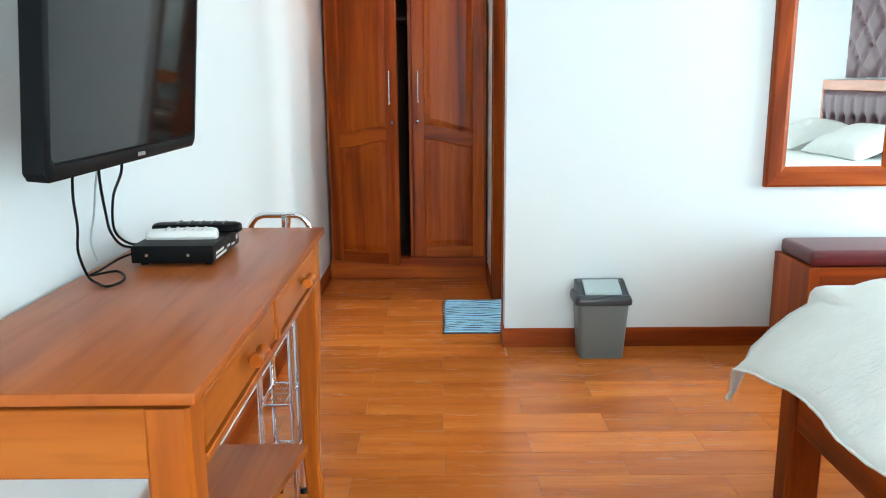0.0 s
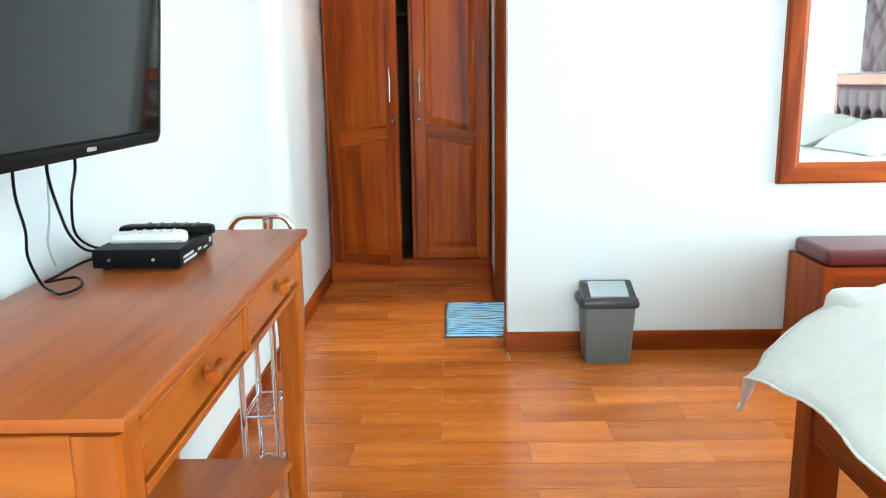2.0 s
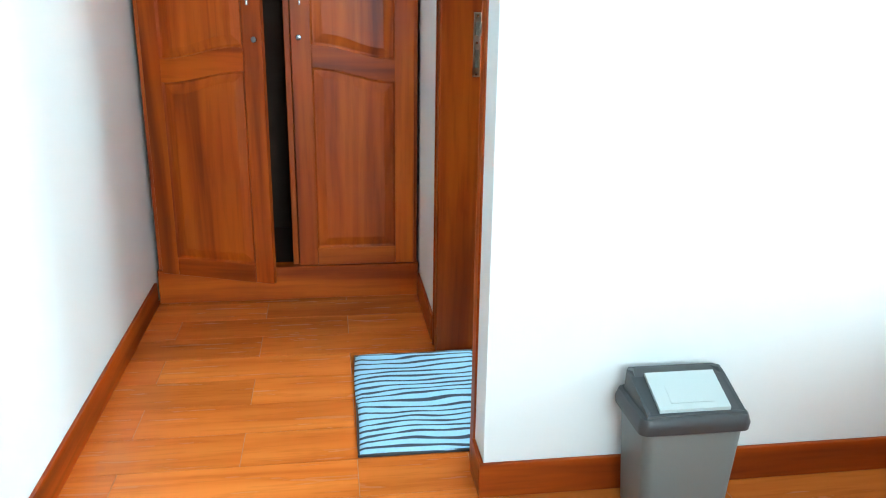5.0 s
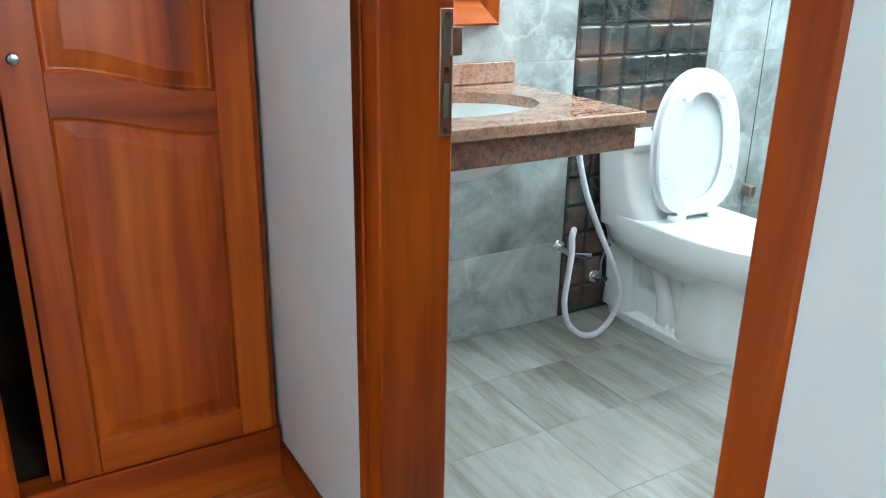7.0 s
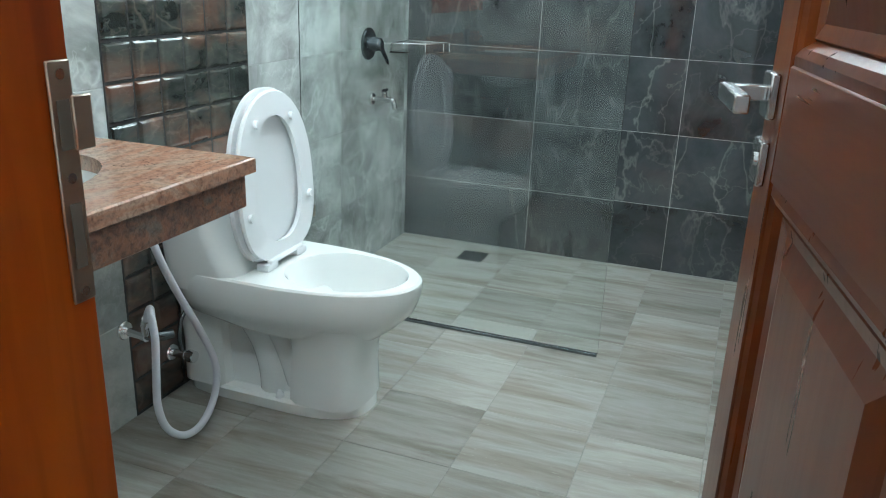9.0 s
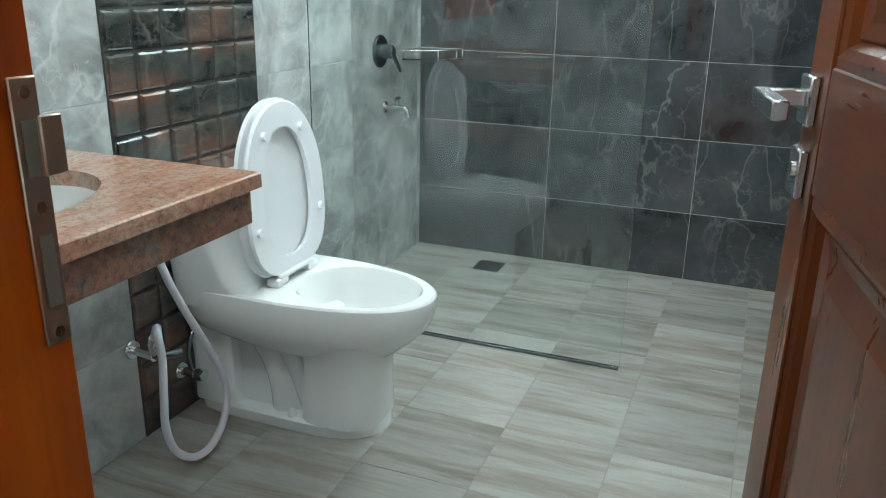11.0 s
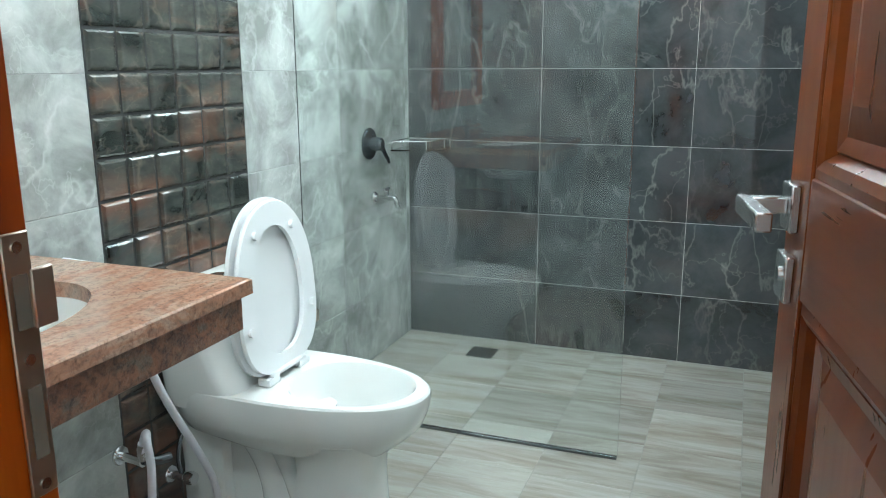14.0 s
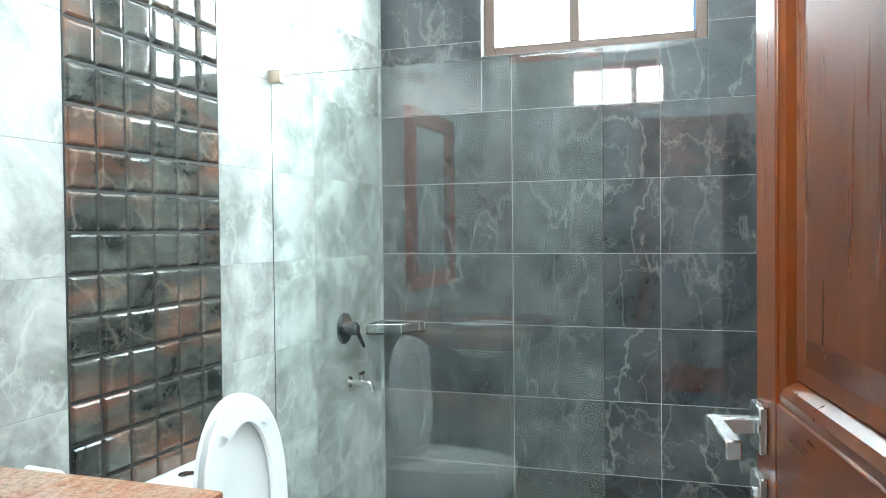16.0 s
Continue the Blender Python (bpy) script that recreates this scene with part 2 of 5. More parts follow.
def travertine():
    m, nt, b = node_material("grey_travertine_floor_tile")
    v = coords(nt, (9, 1.2, 9))
    s = noise_tex(nt, v, 1.4, 6, 0.62, 0.5)
    f = noise_tex(nt, v, 7, 6, 0.7)
    pit = noise_tex(nt, coords(nt, (90, 30, 90)), 1.5, 3)
    base = ramp(nt, s, [(0.25, (0.19, 0.155, 0.12)), (0.40, (0.28, 0.255, 0.22)), (0.56, (0.38, 0.37, 0.335)), (0.68, (0.33, 0.31, 0.275)), (0.8, (0.22, 0.19, 0.155))])
    col = mix_colour(nt, 0.28, base, ramp(nt, f, [(0.3, (0.62, 0.6, 0.57)), (0.6, (1.0, 1.0, 1.0))]), "MULTIPLY")
    col = mix_colour(nt, ramp(nt, pit, [(0.66, 0.0), (0.74, 0.35)]), col, (0.5, 0.48, 0.44))
    nt.links.new(random_shade(nt, col, 0.82, 1.14), b.inputs["Base Color"])
    nt.links.new(ramp(nt, f, [(0.3, 0.11), (0.7, 0.07)]), b.inputs["Roughness"])
    return m


travertine_tile = travertine()


def clear_glass(name, tint, rough=0.0):
    m, nt, b = node_material(name)
    b.inputs["Base Color"].default_value = (*tint, 1)
    b.inputs["Transmission Weight"].default_value = 1.0
    b.inputs["Roughness"].default_value = rough
    b.inputs["IOR"].default_value = 1.45
    return m


def dusty_glass():
    """Clear glass with a thin uneven film of dried water and dust."""
    m, nt, b = node_material("shower_glass")
    b.inputs["Base Color"].default_value = (0.93, 0.98, 0.965, 1)
    b.inputs["Transmission Weight"].default_value, b.inputs["Roughness"].default_value, b.inputs["IOR"].default_value = 1.0, 0.0, 1.62
    film = nt.nodes.new("ShaderNodeBsdfDiffuse")
    film.inputs["Color"].default_value = (0.80, 0.86, 0.85, 1)
    f = noise_tex(nt, coords(nt, (1.6, 1.6, 1.0), False), 1.8, 5, 0.6, 0.8)
    amount = ramp(nt, f, [(0.35, 0.0), (0.7, 0.005)])
    mx = nt.nodes.new("ShaderNodeMixShader")
    nt.links.new(amount, mx.inputs[0])
    nt.links.new(b.outputs[0], mx.inputs[1])
    nt.links.new(film.outputs[0], mx.inputs[2])
    nt.links.new(mx.outputs[0], nt.nodes["Material Output"].inputs["Surface"])
    return m


shower_glass = dusty_glass()
window_glass = clear_glass("window_glass", (0.97, 0.99, 0.99))


def mirror_material():
    m, nt, b = node_material("mirror_silver")
    b.inputs["Base Color"].default_value = (0.90, 0.92, 0.91, 1)
    b.inputs["Metallic"].default_value, b.inputs["Roughness"].default_value = 1.0, 0.01
    return m


mirror_silver = mirror_material()


def screen_material():
    m, nt, b = node_material("tv_screen_glass")
    b.inputs["Base Color"].default_value = (0.004, 0.0045, 0.005, 1)
    b.inputs["Roughness"].default_value = 0.05
    b.inputs["IOR"].default_value = 1.30
    return m


tv_screen = screen_material()


def mat_cloth():
    """Light blue quilted cloth with wavy dark stripes."""
    m, nt, b = node_material("blue_striped_cloth")
    v = coords(nt, vary=False)
    w = nt.nodes.new("ShaderNodeTexWave")
    w.bands_direction = "Y"
    w.inputs["Scale"].default_value, w.inputs["Distortion"].default_value = 10.0, 9.0
    w.inputs["Detail"].default_value, w.inputs["Detail Scale"].default_value = 1.0, 0.7
    mp = coords(nt, (0.5, 1, 1), False, (0, 0, -6))
    nt.links.new(mp, w.inputs["Vector"])
    f = noise_tex(nt, v, 120, 3)
    stripe = ramp(nt, w.outputs["Fac"], [(0.66, 0.0), (0.80, 1.0)])
    col = mix_colour(nt, stripe, (0.33, 0.62, 0.82), (0.04, 0.06, 0.095))
    col = mix_colour(nt, 0.3, col, ramp(nt, f, [(0.3, 0.7), (0.7, 1.0)]), "MULTIPLY")
    nt.links.new(col, b.inputs["Base Color"])
    b.inputs["Roughness"].default_value = 0.92
    add_bump(nt, b, f, 0.4, 0.002)
    return m


blue_cloth = mat_cloth()


# ---- mesh helpers ----
def box(bm, x0, x1, y0, y1, z0, z1, bev=0.0, seg=1):
    m = Matrix.LocRotScale(((x0 + x1) / 2, (y0 + y1) / 2, (z0 + z1) / 2), None, (abs(x1 - x0), abs(y1 - y0), abs(z1 - z0)))
    made = bmesh.ops.create_cube(bm, size=1.0, matrix=m)
    if bev:
        es = list({e for v in made["verts"] for e in v.link_edges})
        bmesh.ops.bevel(bm, geom=es, offset=bev, segments=seg, affect="EDGES", profile=0.6)
    return bm


def boxes(*args, bev=0.0, seg=1):
    bm = bmesh.new()
    for a in args:
        box(bm, *a, bev=bev, seg=seg)
    return bm


def loft(bm, rings, caps=(True, True), close=True):
    """Skin through rings of equal length."""
    vs = [[bm.verts.new(p) for p in ring] for ring in rings]
    n = len(vs[0])
    for a, b in zip(vs, vs[1:]):
        for i in range(n if close else n - 1):
            j = (i + 1) % n
            bm.faces.new((a[i], a[j], b[j], b[i]))
    if caps[0]:
        bm.faces.new(vs[0][::-1])
    if caps[1]:
        bm.faces.new(vs[-1])
    return bm


def tube(bm, pts, r, seg=10, closed=False):
    """A round bar along a line of points; r is one radius or one for each point."""
    pts = [Vector(p) for p in pts]
    n = len(pts)
    rings, up = [], None
    for i, p in enumerate(pts):
        if closed:
            d = (pts[(i + 1) % n] - pts[i - 1]).normalized()
        else:
            d = (pts[min(i + 1, n - 1)] - pts[max(i - 1, 0)]).normalized()
        if up is None:
            up = d.orthogonal().normalized()
        up = (up - d * up.dot(d)).normalized()
        side = d.cross(up)
        rad = r[i] if isinstance(r, (list, tuple)) else r
        rings.append([p + rad * (math.cos(a) * up + math.sin(a) * side) for a in [2 * math.pi * k / seg for k in range(seg)]])
    if closed:
        rings.append(rings[0])
    return loft(bm, rings, (not closed, not closed))


def smooth_line(pts, n=6, closed=False):
    """Points along a smooth curve through the given ones."""
    p = [Vector(q) for q in pts]
    out, m = [], len(p)
    for i in range(m if closed else m - 1):
        a, b = p[i], p[(i + 1) % m]
        a0 = p[i - 1] if closed or i else a
        b1 = p[(i + 2) % m] if closed or i + 2 < m else b
        for k in range(n):
            t = k / n
            out.append(0.5 * (2 * a + (b - a0) * t + (2 * a0 - 5 * a + 4 * b - b1) * t * t + (3 * a - a0 - 3 * b + b1) * t ** 3))
    if not closed:
        out.append(p[-1])
    return out


def disc(bm, centre, axis, r, depth, seg=24, bev=0.0):
    """A round plate from centre along axis."""
    c, d = Vector(centre), Vector(axis).normalized()
    if bev:
        return tube(bm, [c, c + d * 0.0001, c + d * (depth - bev), c + d * (depth - 0.0001), c + d * depth], [r, r, r, r - bev * 0.8, r - bev], seg)
    return tube(bm, [c, c + d * depth], r, seg)


def thing(name, label, category, at=(0, 0, 0), turn=0.0, group="", kind=""):
    ob = new(name)
    ob.empty_display_size = 0.05
    ob.location, ob.rotation_euler = at, (0, 0, radians(turn))
    return tagged(ob, label, category, group, kind)


def finish(bm, name, mat, smooth):
    bmesh.ops.recalc_face_normals(bm, faces=bm.faces)
    me = bpy.data.meshes.new(name)
    bm.to_mesh(me)
    bm.free()
    me.materials.append(mat)
    if smooth:
        me.polygons.foreach_set("use_smooth", [True] * len(me.polygons))
        me.set_sharp_from_angle(angle=radians(38))
    return me


def part(name, bm, mat, parent, label="", smooth=True, local=False):
    """One mesh under a thing or part. Its points are in the world's metres, or with local=True in its thing's own."""
    top = parent
    while top.parent:
        top = top.parent
    if not local:
        bmesh.ops.translate(bm, verts=bm.verts, vec=-Vector(top.location))
    ob = new(name, finish(bm, name, mat, smooth))
    ob.parent = parent
    return tagged(ob, label)


def solid(name, bm, mat, label="", category="", kind="structure", group="", smooth=True):
    return tagged(new(name, finish(bm, name, mat, smooth)), label, category, group, kind)


def piece(name, me, parent, at, label="", turn=0.0):
    """One of many alike pieces on a shared mesh."""
    ob = new(name, me)
    ob.parent, ob.location, ob.rotation_euler = parent, at, (0, 0, turn)
    return ob


def slab_mesh(name, sx, sy, sz, bev, mat, dome=0.0):
    """A tile or plank with its middle at the origin; the shortest side is its thickness."""
    bm = boxes((-sx / 2, sx / 2, -sy / 2, sy / 2, -sz / 2, sz / 2), bev=bev)
    return finish(bm, name, mat, False)

# ---- large structure ----
WX, CX = -0.686, 0.335          # bedroom side wall; corridor wall of the bathroom
BX0, BX1 = 0.475, 3.298         # bathroom inside faces
BY0, BY1 = 4.150, 5.757
YB, YF = 4.000, 5.375           # wall with the mirror; wardrobe front
RX, RY = 3.300, -1.600          # bedroom far side and rear
H1, H2 = 2.62, 2.62
BF = 0.018                      # bathroom floor level

floor_base = solid("floor", boxes((WX - 0.15, RX + 0.15, RY - 0.15, YB + 0.005, -0.12, -0.0012), (WX - 0.15, BX0 - 0.01, YB + 0.004, 6.1, -0.12, -0.0012)), floor_grout,
                   "orange-brown wood-look floor tiles laid in staggered rows", "floor")
bath_floor = solid("floor_bathroom", boxes((BX0 - 0.002, BX1 + 0.12, BY0 - 0.1, BY1 + 0.12, -0.12, BF - 0.0012)), bath_grout,
                   "grey travertine bathroom floor tiles", "floor")
solid("threshold", boxes((0.454, BX0 - 0.003, 4.161, 4.822, -0.1, BF - 0.002), bev=0.002), travertine_tile, "pale stone threshold under the bathroom door", "threshold")
solid("door_sill", boxes((CX - 0.0025, 0.4535, 4.161, 4.822, -0.1, -0.0005)), plank_wood, "wood-look floor strip in the bathroom doorway", "floor")
solid("wall_west", boxes((WX - 0.15, WX, RY - 0.15, 6.1, -0.1, H1)), wall_paint, "white painted bedroom wall behind the television", "wall")
solid("wall_north", boxes((CX, RX + 0.15, YB, 4.112, -0.1, H1), (BX0, RX + 0.15, 4.1115, BY0, -0.1, H1)), wall_paint, "white painted wall with the framed mirror", "wall")
solid("wall_south", boxes((WX, -0.1, RY - 0.15, RY, -0.1, H1), (2.5, RX, RY - 0.15, RY, -0.1, H1), (-0.1, 2.5, RY - 0.15, RY, -0.1, 0.6), (-0.1, 2.5, RY - 0.15, RY, 2.4, H1)),
      wall_paint, "white painted rear bedroom wall with a window opening", "wall")
solid("wall_east", boxes((RX, RX + 0.15, RY - 0.15, 2.72, -0.1, H1), (RX, RX + 0.15, 3.84, YB, -0.1, H1), (RX, RX + 0.15, 2.72, 3.84, 2.42, H1), (RX, RX + 0.15, 2.72, 3.84, -0.1, 0.25)),
      wall_paint, "white painted bedroom wall behind the bed", "wall")
solid("wall_corridor_end", boxes((WX, BX0, 6.0, 6.1, -0.1, H1)), wall_paint, "plain wall behind the wardrobe", "wall")
# corridor wall with the bathroom doorway
D0, D1, DH = 4.112, 4.920, 2.12
solid("wall_corridor", boxes((CX, BX0, D1, 6.0, -0.1, 2.2), (CX, BX0, 4.1115, D1, DH, 2.2), (CX, BX0, 4.1115, 4.68, 2.2, H1), (CX, BX0, 5.42, 6.0, 2.2, H1), (CX, BX0, 4.68, 5.42, 2.56, H1)), wall_paint, "white painted corridor wall beside the wardrobe", "wall")
solid("ceiling", boxes((WX - 0.15, RX + 0.15, RY - 0.15, 6.1, H1, H1 + 0.12)), ceiling_paint, "white painted ceiling", "ceiling")

# bathroom shell
north_bath = solid("wall_bathroom_north", boxes((BX0, BX1 + 0.12, BY1 + 0.001, BY1 + 0.15, -0.1, H2)), grout_pale, "grey marble tiled bathroom wall with a dark mosaic strip", "wall")
W0, W1, WZ0, WZ1 = 4.385, 5.295, 2.035, 2.52
shower_wall = solid("wall_shower", boxes((BX1 + 0.001, BX1 + 0.15, BY0 - 0.1, W0, -0.1, H2), (BX1 + 0.001, BX1 + 0.15, W1, BY1 + 0.15, -0.1, H2),
                    (BX1 + 0.001, BX1 + 0.15, W0, W1, -0.1, WZ0), (BX1 + 0.001, BX1 + 0.15, W0, W1, WZ1, H2)), grout_mid, "dark marble tiled shower wall", "wall")
solid("wall_bathroom_south", boxes((BX0 + 0.002, BX1, BY0, BY0 + 0.008, 0.0, H2)), grey_marble, "grey marble tiled bathroom wall behind the door", "wall")
solid("wall_bathroom_west", boxes((BX0, BX0 + 0.008, D1, BY1, 0.0, 2.2), (BX0, BX0 + 0.008, 5.42, BY1, 2.2, H2)), grey_marble, "grey marble tiled bathroom wall beside the vanity", "wall")


def baseboard(name, x0, x1, y0, y1):
    solid(name, boxes((x0, x1, y0, y1, 0.0, 0.093), bev=0.002), teak_x if x1 - x0 > y1 - y0 else teak_y, "reddish-brown wood-look skirting along the wall", "skirting")


baseboard("baseboard_west", WX, WX + 0.011, RY, YF - 0.03)
baseboard("baseboard_north", CX - 0.011, RX, YB - 0.011, YB)
baseboard("baseboard_jog", CX - 0.011, CX, YB + 0.001, D0)
baseboard("baseboard_corridor", CX - 0.011, CX, D1, YF - 0.01)

# windows
def window_unit(name, axis, at, lo, hi, z0, z1, splits, mat, label):
    w = thing(name, label, "window", (at, lo, z0) if axis == "x" else (lo, at, z0), kind="structure")

    def bar(nm, a0, a1, c0, c1, m=mat, d=0.03):
        b = (at - d, at + d, a0, a1, c0, c1) if axis == "x" else (a0, a1, at - d, at + d, c0, c1)
        return part(nm, boxes(b, bev=0.003 if d > 0.01 else 0), m, w)
    f = 0.045
    bar("frame_side", lo, lo + f, z0, z1)
    bar("frame_side", hi - f, hi, z0, z1)
    bar("frame_rail", lo + f, hi - f, z0, z0 + f)
    bar("frame_rail", lo + f, hi - f, z1 - f, z1)
    edges = [lo + f] + list(splits) + [hi - f]
    for a, b in zip(edges, edges[1:]):
        p = bar("pane", a + 0.012, b - 0.012, z0 + f, z1 - f, window_glass, 0.003)
        p.visible_shadow = False
    for s in splits:
        bar("mullion", s - 0.02, s + 0.02, z0 + f, z1 - f)
    return w


window_unit("window_1", "x", BX1 + 0.08, W0, W1, WZ0, WZ1, [4.91], frame_brown, "high wooden-framed window above the shower wall")
window_unit("window_4", "x", 0.405, 4.68, 5.42, 2.2, 2.56, [4.93], teak_z, "high wooden-framed window between corridor and bathroom")
window_unit("window_2", "x", RX + 0.09, 2.72, 3.84, 0.25, 2.42, [3.28], window_white, "tall white-framed bedroom window")
window_unit("window_3", "y", RY - 0.08, -0.1, 2.5, 0.6, 2.4, [1.2], window_white, "wide white-framed window in the rear wall")

# doorway frame: jambs, head, strike plate
frame_door = thing("door_frame", "varnished orange-brown wooden frame of the bathroom doorway", "door frame", (CX, D0, 0.0), kind="structure")
part("jamb", boxes((CX - 0.005, 0.459, 4.823, D1, 0.0, DH), bev=0.004), teak_z, frame_door)
part("bead", boxes((CX - 0.010, CX - 0.0045, 4.872, 4.880, 0.0, DH), bev=0.002), teak_z, frame_door)
part("jamb", boxes((CX - 0.005, BX0 + 0.004, D0, 4.160, 0.0, DH), bev=0.004), teak_z, frame_door)
part("head", boxes((CX - 0.005, BX0 + 0.004, 4.160, 4.823, 2.06, DH), bev=0.004), teak_y, frame_door)
strike = part("strike_plate", boxes((0.432, 0.4545, 4.820, 4.823, 0.918, 1.109), bev=0.001), strike_metal, frame_door, "dull steel strike plate with two latch openings")
part("latch_hole", boxes((0.437, 0.449, 4.8192, 4.8198, 1.042, 1.080)), mortice, strike)
part("latch_hole", boxes((0.438, 0.449, 4.8192, 4.8198, 0.947, 1.000)), mortice, strike)
part("latch_lip", boxes((0.451, 0.470, 4.8180, 4.822, 1.040, 1.082), bev=0.001), strike_metal, strike)
for z in (0.927, 1.020, 1.099):
    part("screw", disc(bmesh.new(), (0.443, 4.820, z), (0, -1, 0), 0.0042, 0.0012, 12), satin_metal, strike)


# ---- bathroom door leaf ----
def bathroom_door():
    d = thing("door_1", "varnished brown panelled wooden door standing open into the bathroom", "door", (0.470, 4.161, 0.0), 10.0, kind="structure")
    w, t, z0, z1 = 0.685, 0.036, 0.028, 2.05
    s = 0.095
    # local: x along the leaf, y = 0 at the far face, y = t at the face that shows
    part("stile", boxes((0, s, 0, t, z0, z1), bev=0.003), door_z, d, local=True)
    part("stile", boxes((w - s, w, 0, t, z0, z1), bev=0.003), door_z, d, local=True)
    for a, b in ((z0, 0.21), (0.945, 1.090), (1.93, z1)):
        part("rail", boxes((s, w - s, 0.0, t - 0.0005, a, b), bev=0.002), door_x, d, local=True)
    for a, b in ((0.21, 0.945), (1.090, 1.93)):
        bm = bmesh.new()
        x0, x1 = s, w - s
        rings = []
        for off, y in ((0.0, t - 0.004), (0.012, t - 0.001), (0.022, t - 0.006), (0.034, t - 0.022), (0.085, t - 0.010)):
            rings.append([(x0 + off, y, a + off), (x1 - off, y, a + off), (x1 - off, y, b - off), (x0 + off, y, b - off)])
        back = [[(p[0], t - p[1], p[2]) for p in r] for r in rings]
        loft(bm, back[::-1] + rings, (True, True))
        part("panel", bm, door_z, d, smooth=False, local=True)
    hx, hz = w - 0.036, 1.047
    lever = part("lever_plate", boxes((hx - 0.026, hx + 0.026, t, t + 0.011, hz - 0.029, hz + 0.029), bev=0.002), satin_metal, d, "square satin metal lever handle", local=True)
    bm = boxes((hx - 0.010, hx + 0.010, t + 0.01, t + 0.060, hz - 0.008, hz + 0.012), (hx - 0.120, hx + 0.0102, t + 0.050, t + 0.068, hz - 0.010, hz + 0.0122), bev=0.002)
    part("lever", bm, satin_metal, lever, local=True)
    lock = part("lock_plate", boxes((hx - 0.026, hx + 0.026, t, t + 0.011, hz - 0.116, hz - 0.058), bev=0.002), satin_metal, d, "square satin metal lock plate", local=True)
    part("keyhole", disc(bmesh.new(), (hx, t + 0.011, hz - 0.084), (0, 1, 0), 0.009, 0.003, 16), chrome, lock, local=True)
    part("latch", boxes((w - 0.0005, w + 0.0015, 0.006, t - 0.006, 0.93, 1.13)), satin_metal, d, local=True)
    for z in (0.25, 1.05, 1.85):
        part("hinge", tube(bmesh.new(), [(-0.004, t + 0.004, z - 0.05), (-0.004, t + 0.004, z + 0.05)], 0.006, 10), satin_metal, d, local=True)


bathroom_door()


# ---- wardrobe ----
def arched_panel(x0, x1, z0, z1, arch_bottom, arch_top, y, rise=0.05):
    """Raised panel whose lower or upper edge swings in a shallow curve; faces -y."""
    n = 14

    def outline(off, yy):
        pts = []
        for i in range(n + 1):
            u = i / n
            s = arch_bottom * rise * (math.cos(math.pi * u) if arch_bottom else 0) * 0.5
            pts.append((x0 + off + (x1 - x0 - 2 * off) * u, yy, z0 + off + s))
        for i in range(n + 1):
            u = 1 - i / n
            s = (math.cos(math.pi * u) * 0.5 * rise) * arch_top
            pts.append((x0 + off + (x1 - x0 - 2 * off) * u, yy, z1 - off + s))
        return pts
    bm = bmesh.new()
    loft(bm, [outline(-0.004, y + 0.012), outline(0.0, y + 0.0005), outline(0.006, y + 0.007), outline(0.010, y + 0.0075), outline(0.04, y + 0.001)], (True, True))
    return bm


def wardrobe_door(parent, x0, x1, z0, z1, side, local_y=0.0):
    """side +1: the arches fall to the hinge at x1; -1 mirrored. Front face at local_y."""
    y0, y1 = local_y, local_y + 0.022
    s = 0.072
    leaf = part("door", boxes((x0, x1, y0 + 0.012, y1, z0, z1), bev=0.001), teak_z, parent, local=True)
    part("stile", boxes((x0, x0 + s, y0, y0 + 0.012, z0, z1), bev=0.002), teak_z, leaf, local=True)
    part("stile", boxes((x1 - s, x1, y0, y0 + 0.012, z0, z1), bev=0.002), teak_z, leaf, local=True)
    part("rail", boxes((x0 + s, x1 - s, y0, y0 + 0.0118, z0, z0 + 0.07), bev=0.002), teak_x, leaf, local=True)
    part("rail", boxes((x0 + s, x1 - s, y0, y0 + 0.0118, z1 - 0.09, z1), bev=0.002), teak_x, leaf, local=True)
    # curved middle rail
    bm = bmesh.new()
    n, a, b = 14, x0 + s, x1 - s
    ring = [[], []]
    for k, yy in enumerate((y0, y0 + 0.0118)):
        low = [(a + (b - a) * i / n, yy, 0.872 + side * 0.025 * math.cos(math.pi * i / n)) for i in range(n + 1)]
        high = [(a + (b - a) * i / n, yy, 0.952 + side * 0.025 * math.cos(math.pi * i / n)) for i in range(n, -1, -1)]
        ring[k] = low + high
    loft(bm, ring)
    part("rail", bm, teak_x, leaf, local=True)
    part("panel", arched_panel(a, b, z0 + 0.07, 0.872, 0, side * 1.0, y0), teak_z, leaf, smooth=False, local=True)
    part("panel", arched_panel(a, b, 0.952, z1 - 0.09, side * 1.0, 0, y0), teak_z, leaf, smooth=False, local=True)
    hx = x0 + 0.036 if side > 0 else x1 - 0.036
    bm = tube(bmesh.new(), [(hx, y0 - 0.024, 1.115), (hx, y0 - 0.024, 1.305)], 0.0045, 10)
    tube(bm, [(hx, y0 + 0.001, 1.135), (hx, y0 - 0.024, 1.135)], 0.0035, 8)
    tube(bm, [(hx, y0 + 0.001, 1.285), (hx, y0 - 0.024, 1.285)], 0.0035, 8)
    part("handle", bm, satin_metal, leaf, "slim satin metal bar handle", local=True)
    lx = x0 + 0.028 if side > 0 else x1 - 0.028
    lock = disc(bmesh.new(), (lx, y0 + 0.001, 1.003), (0, -1, 0), 0.0105, 0.008, 18, 0.002)
    part("lock", lock, dark_metal, leaf, "small round chrome cylinder lock", local=True)
    return leaf


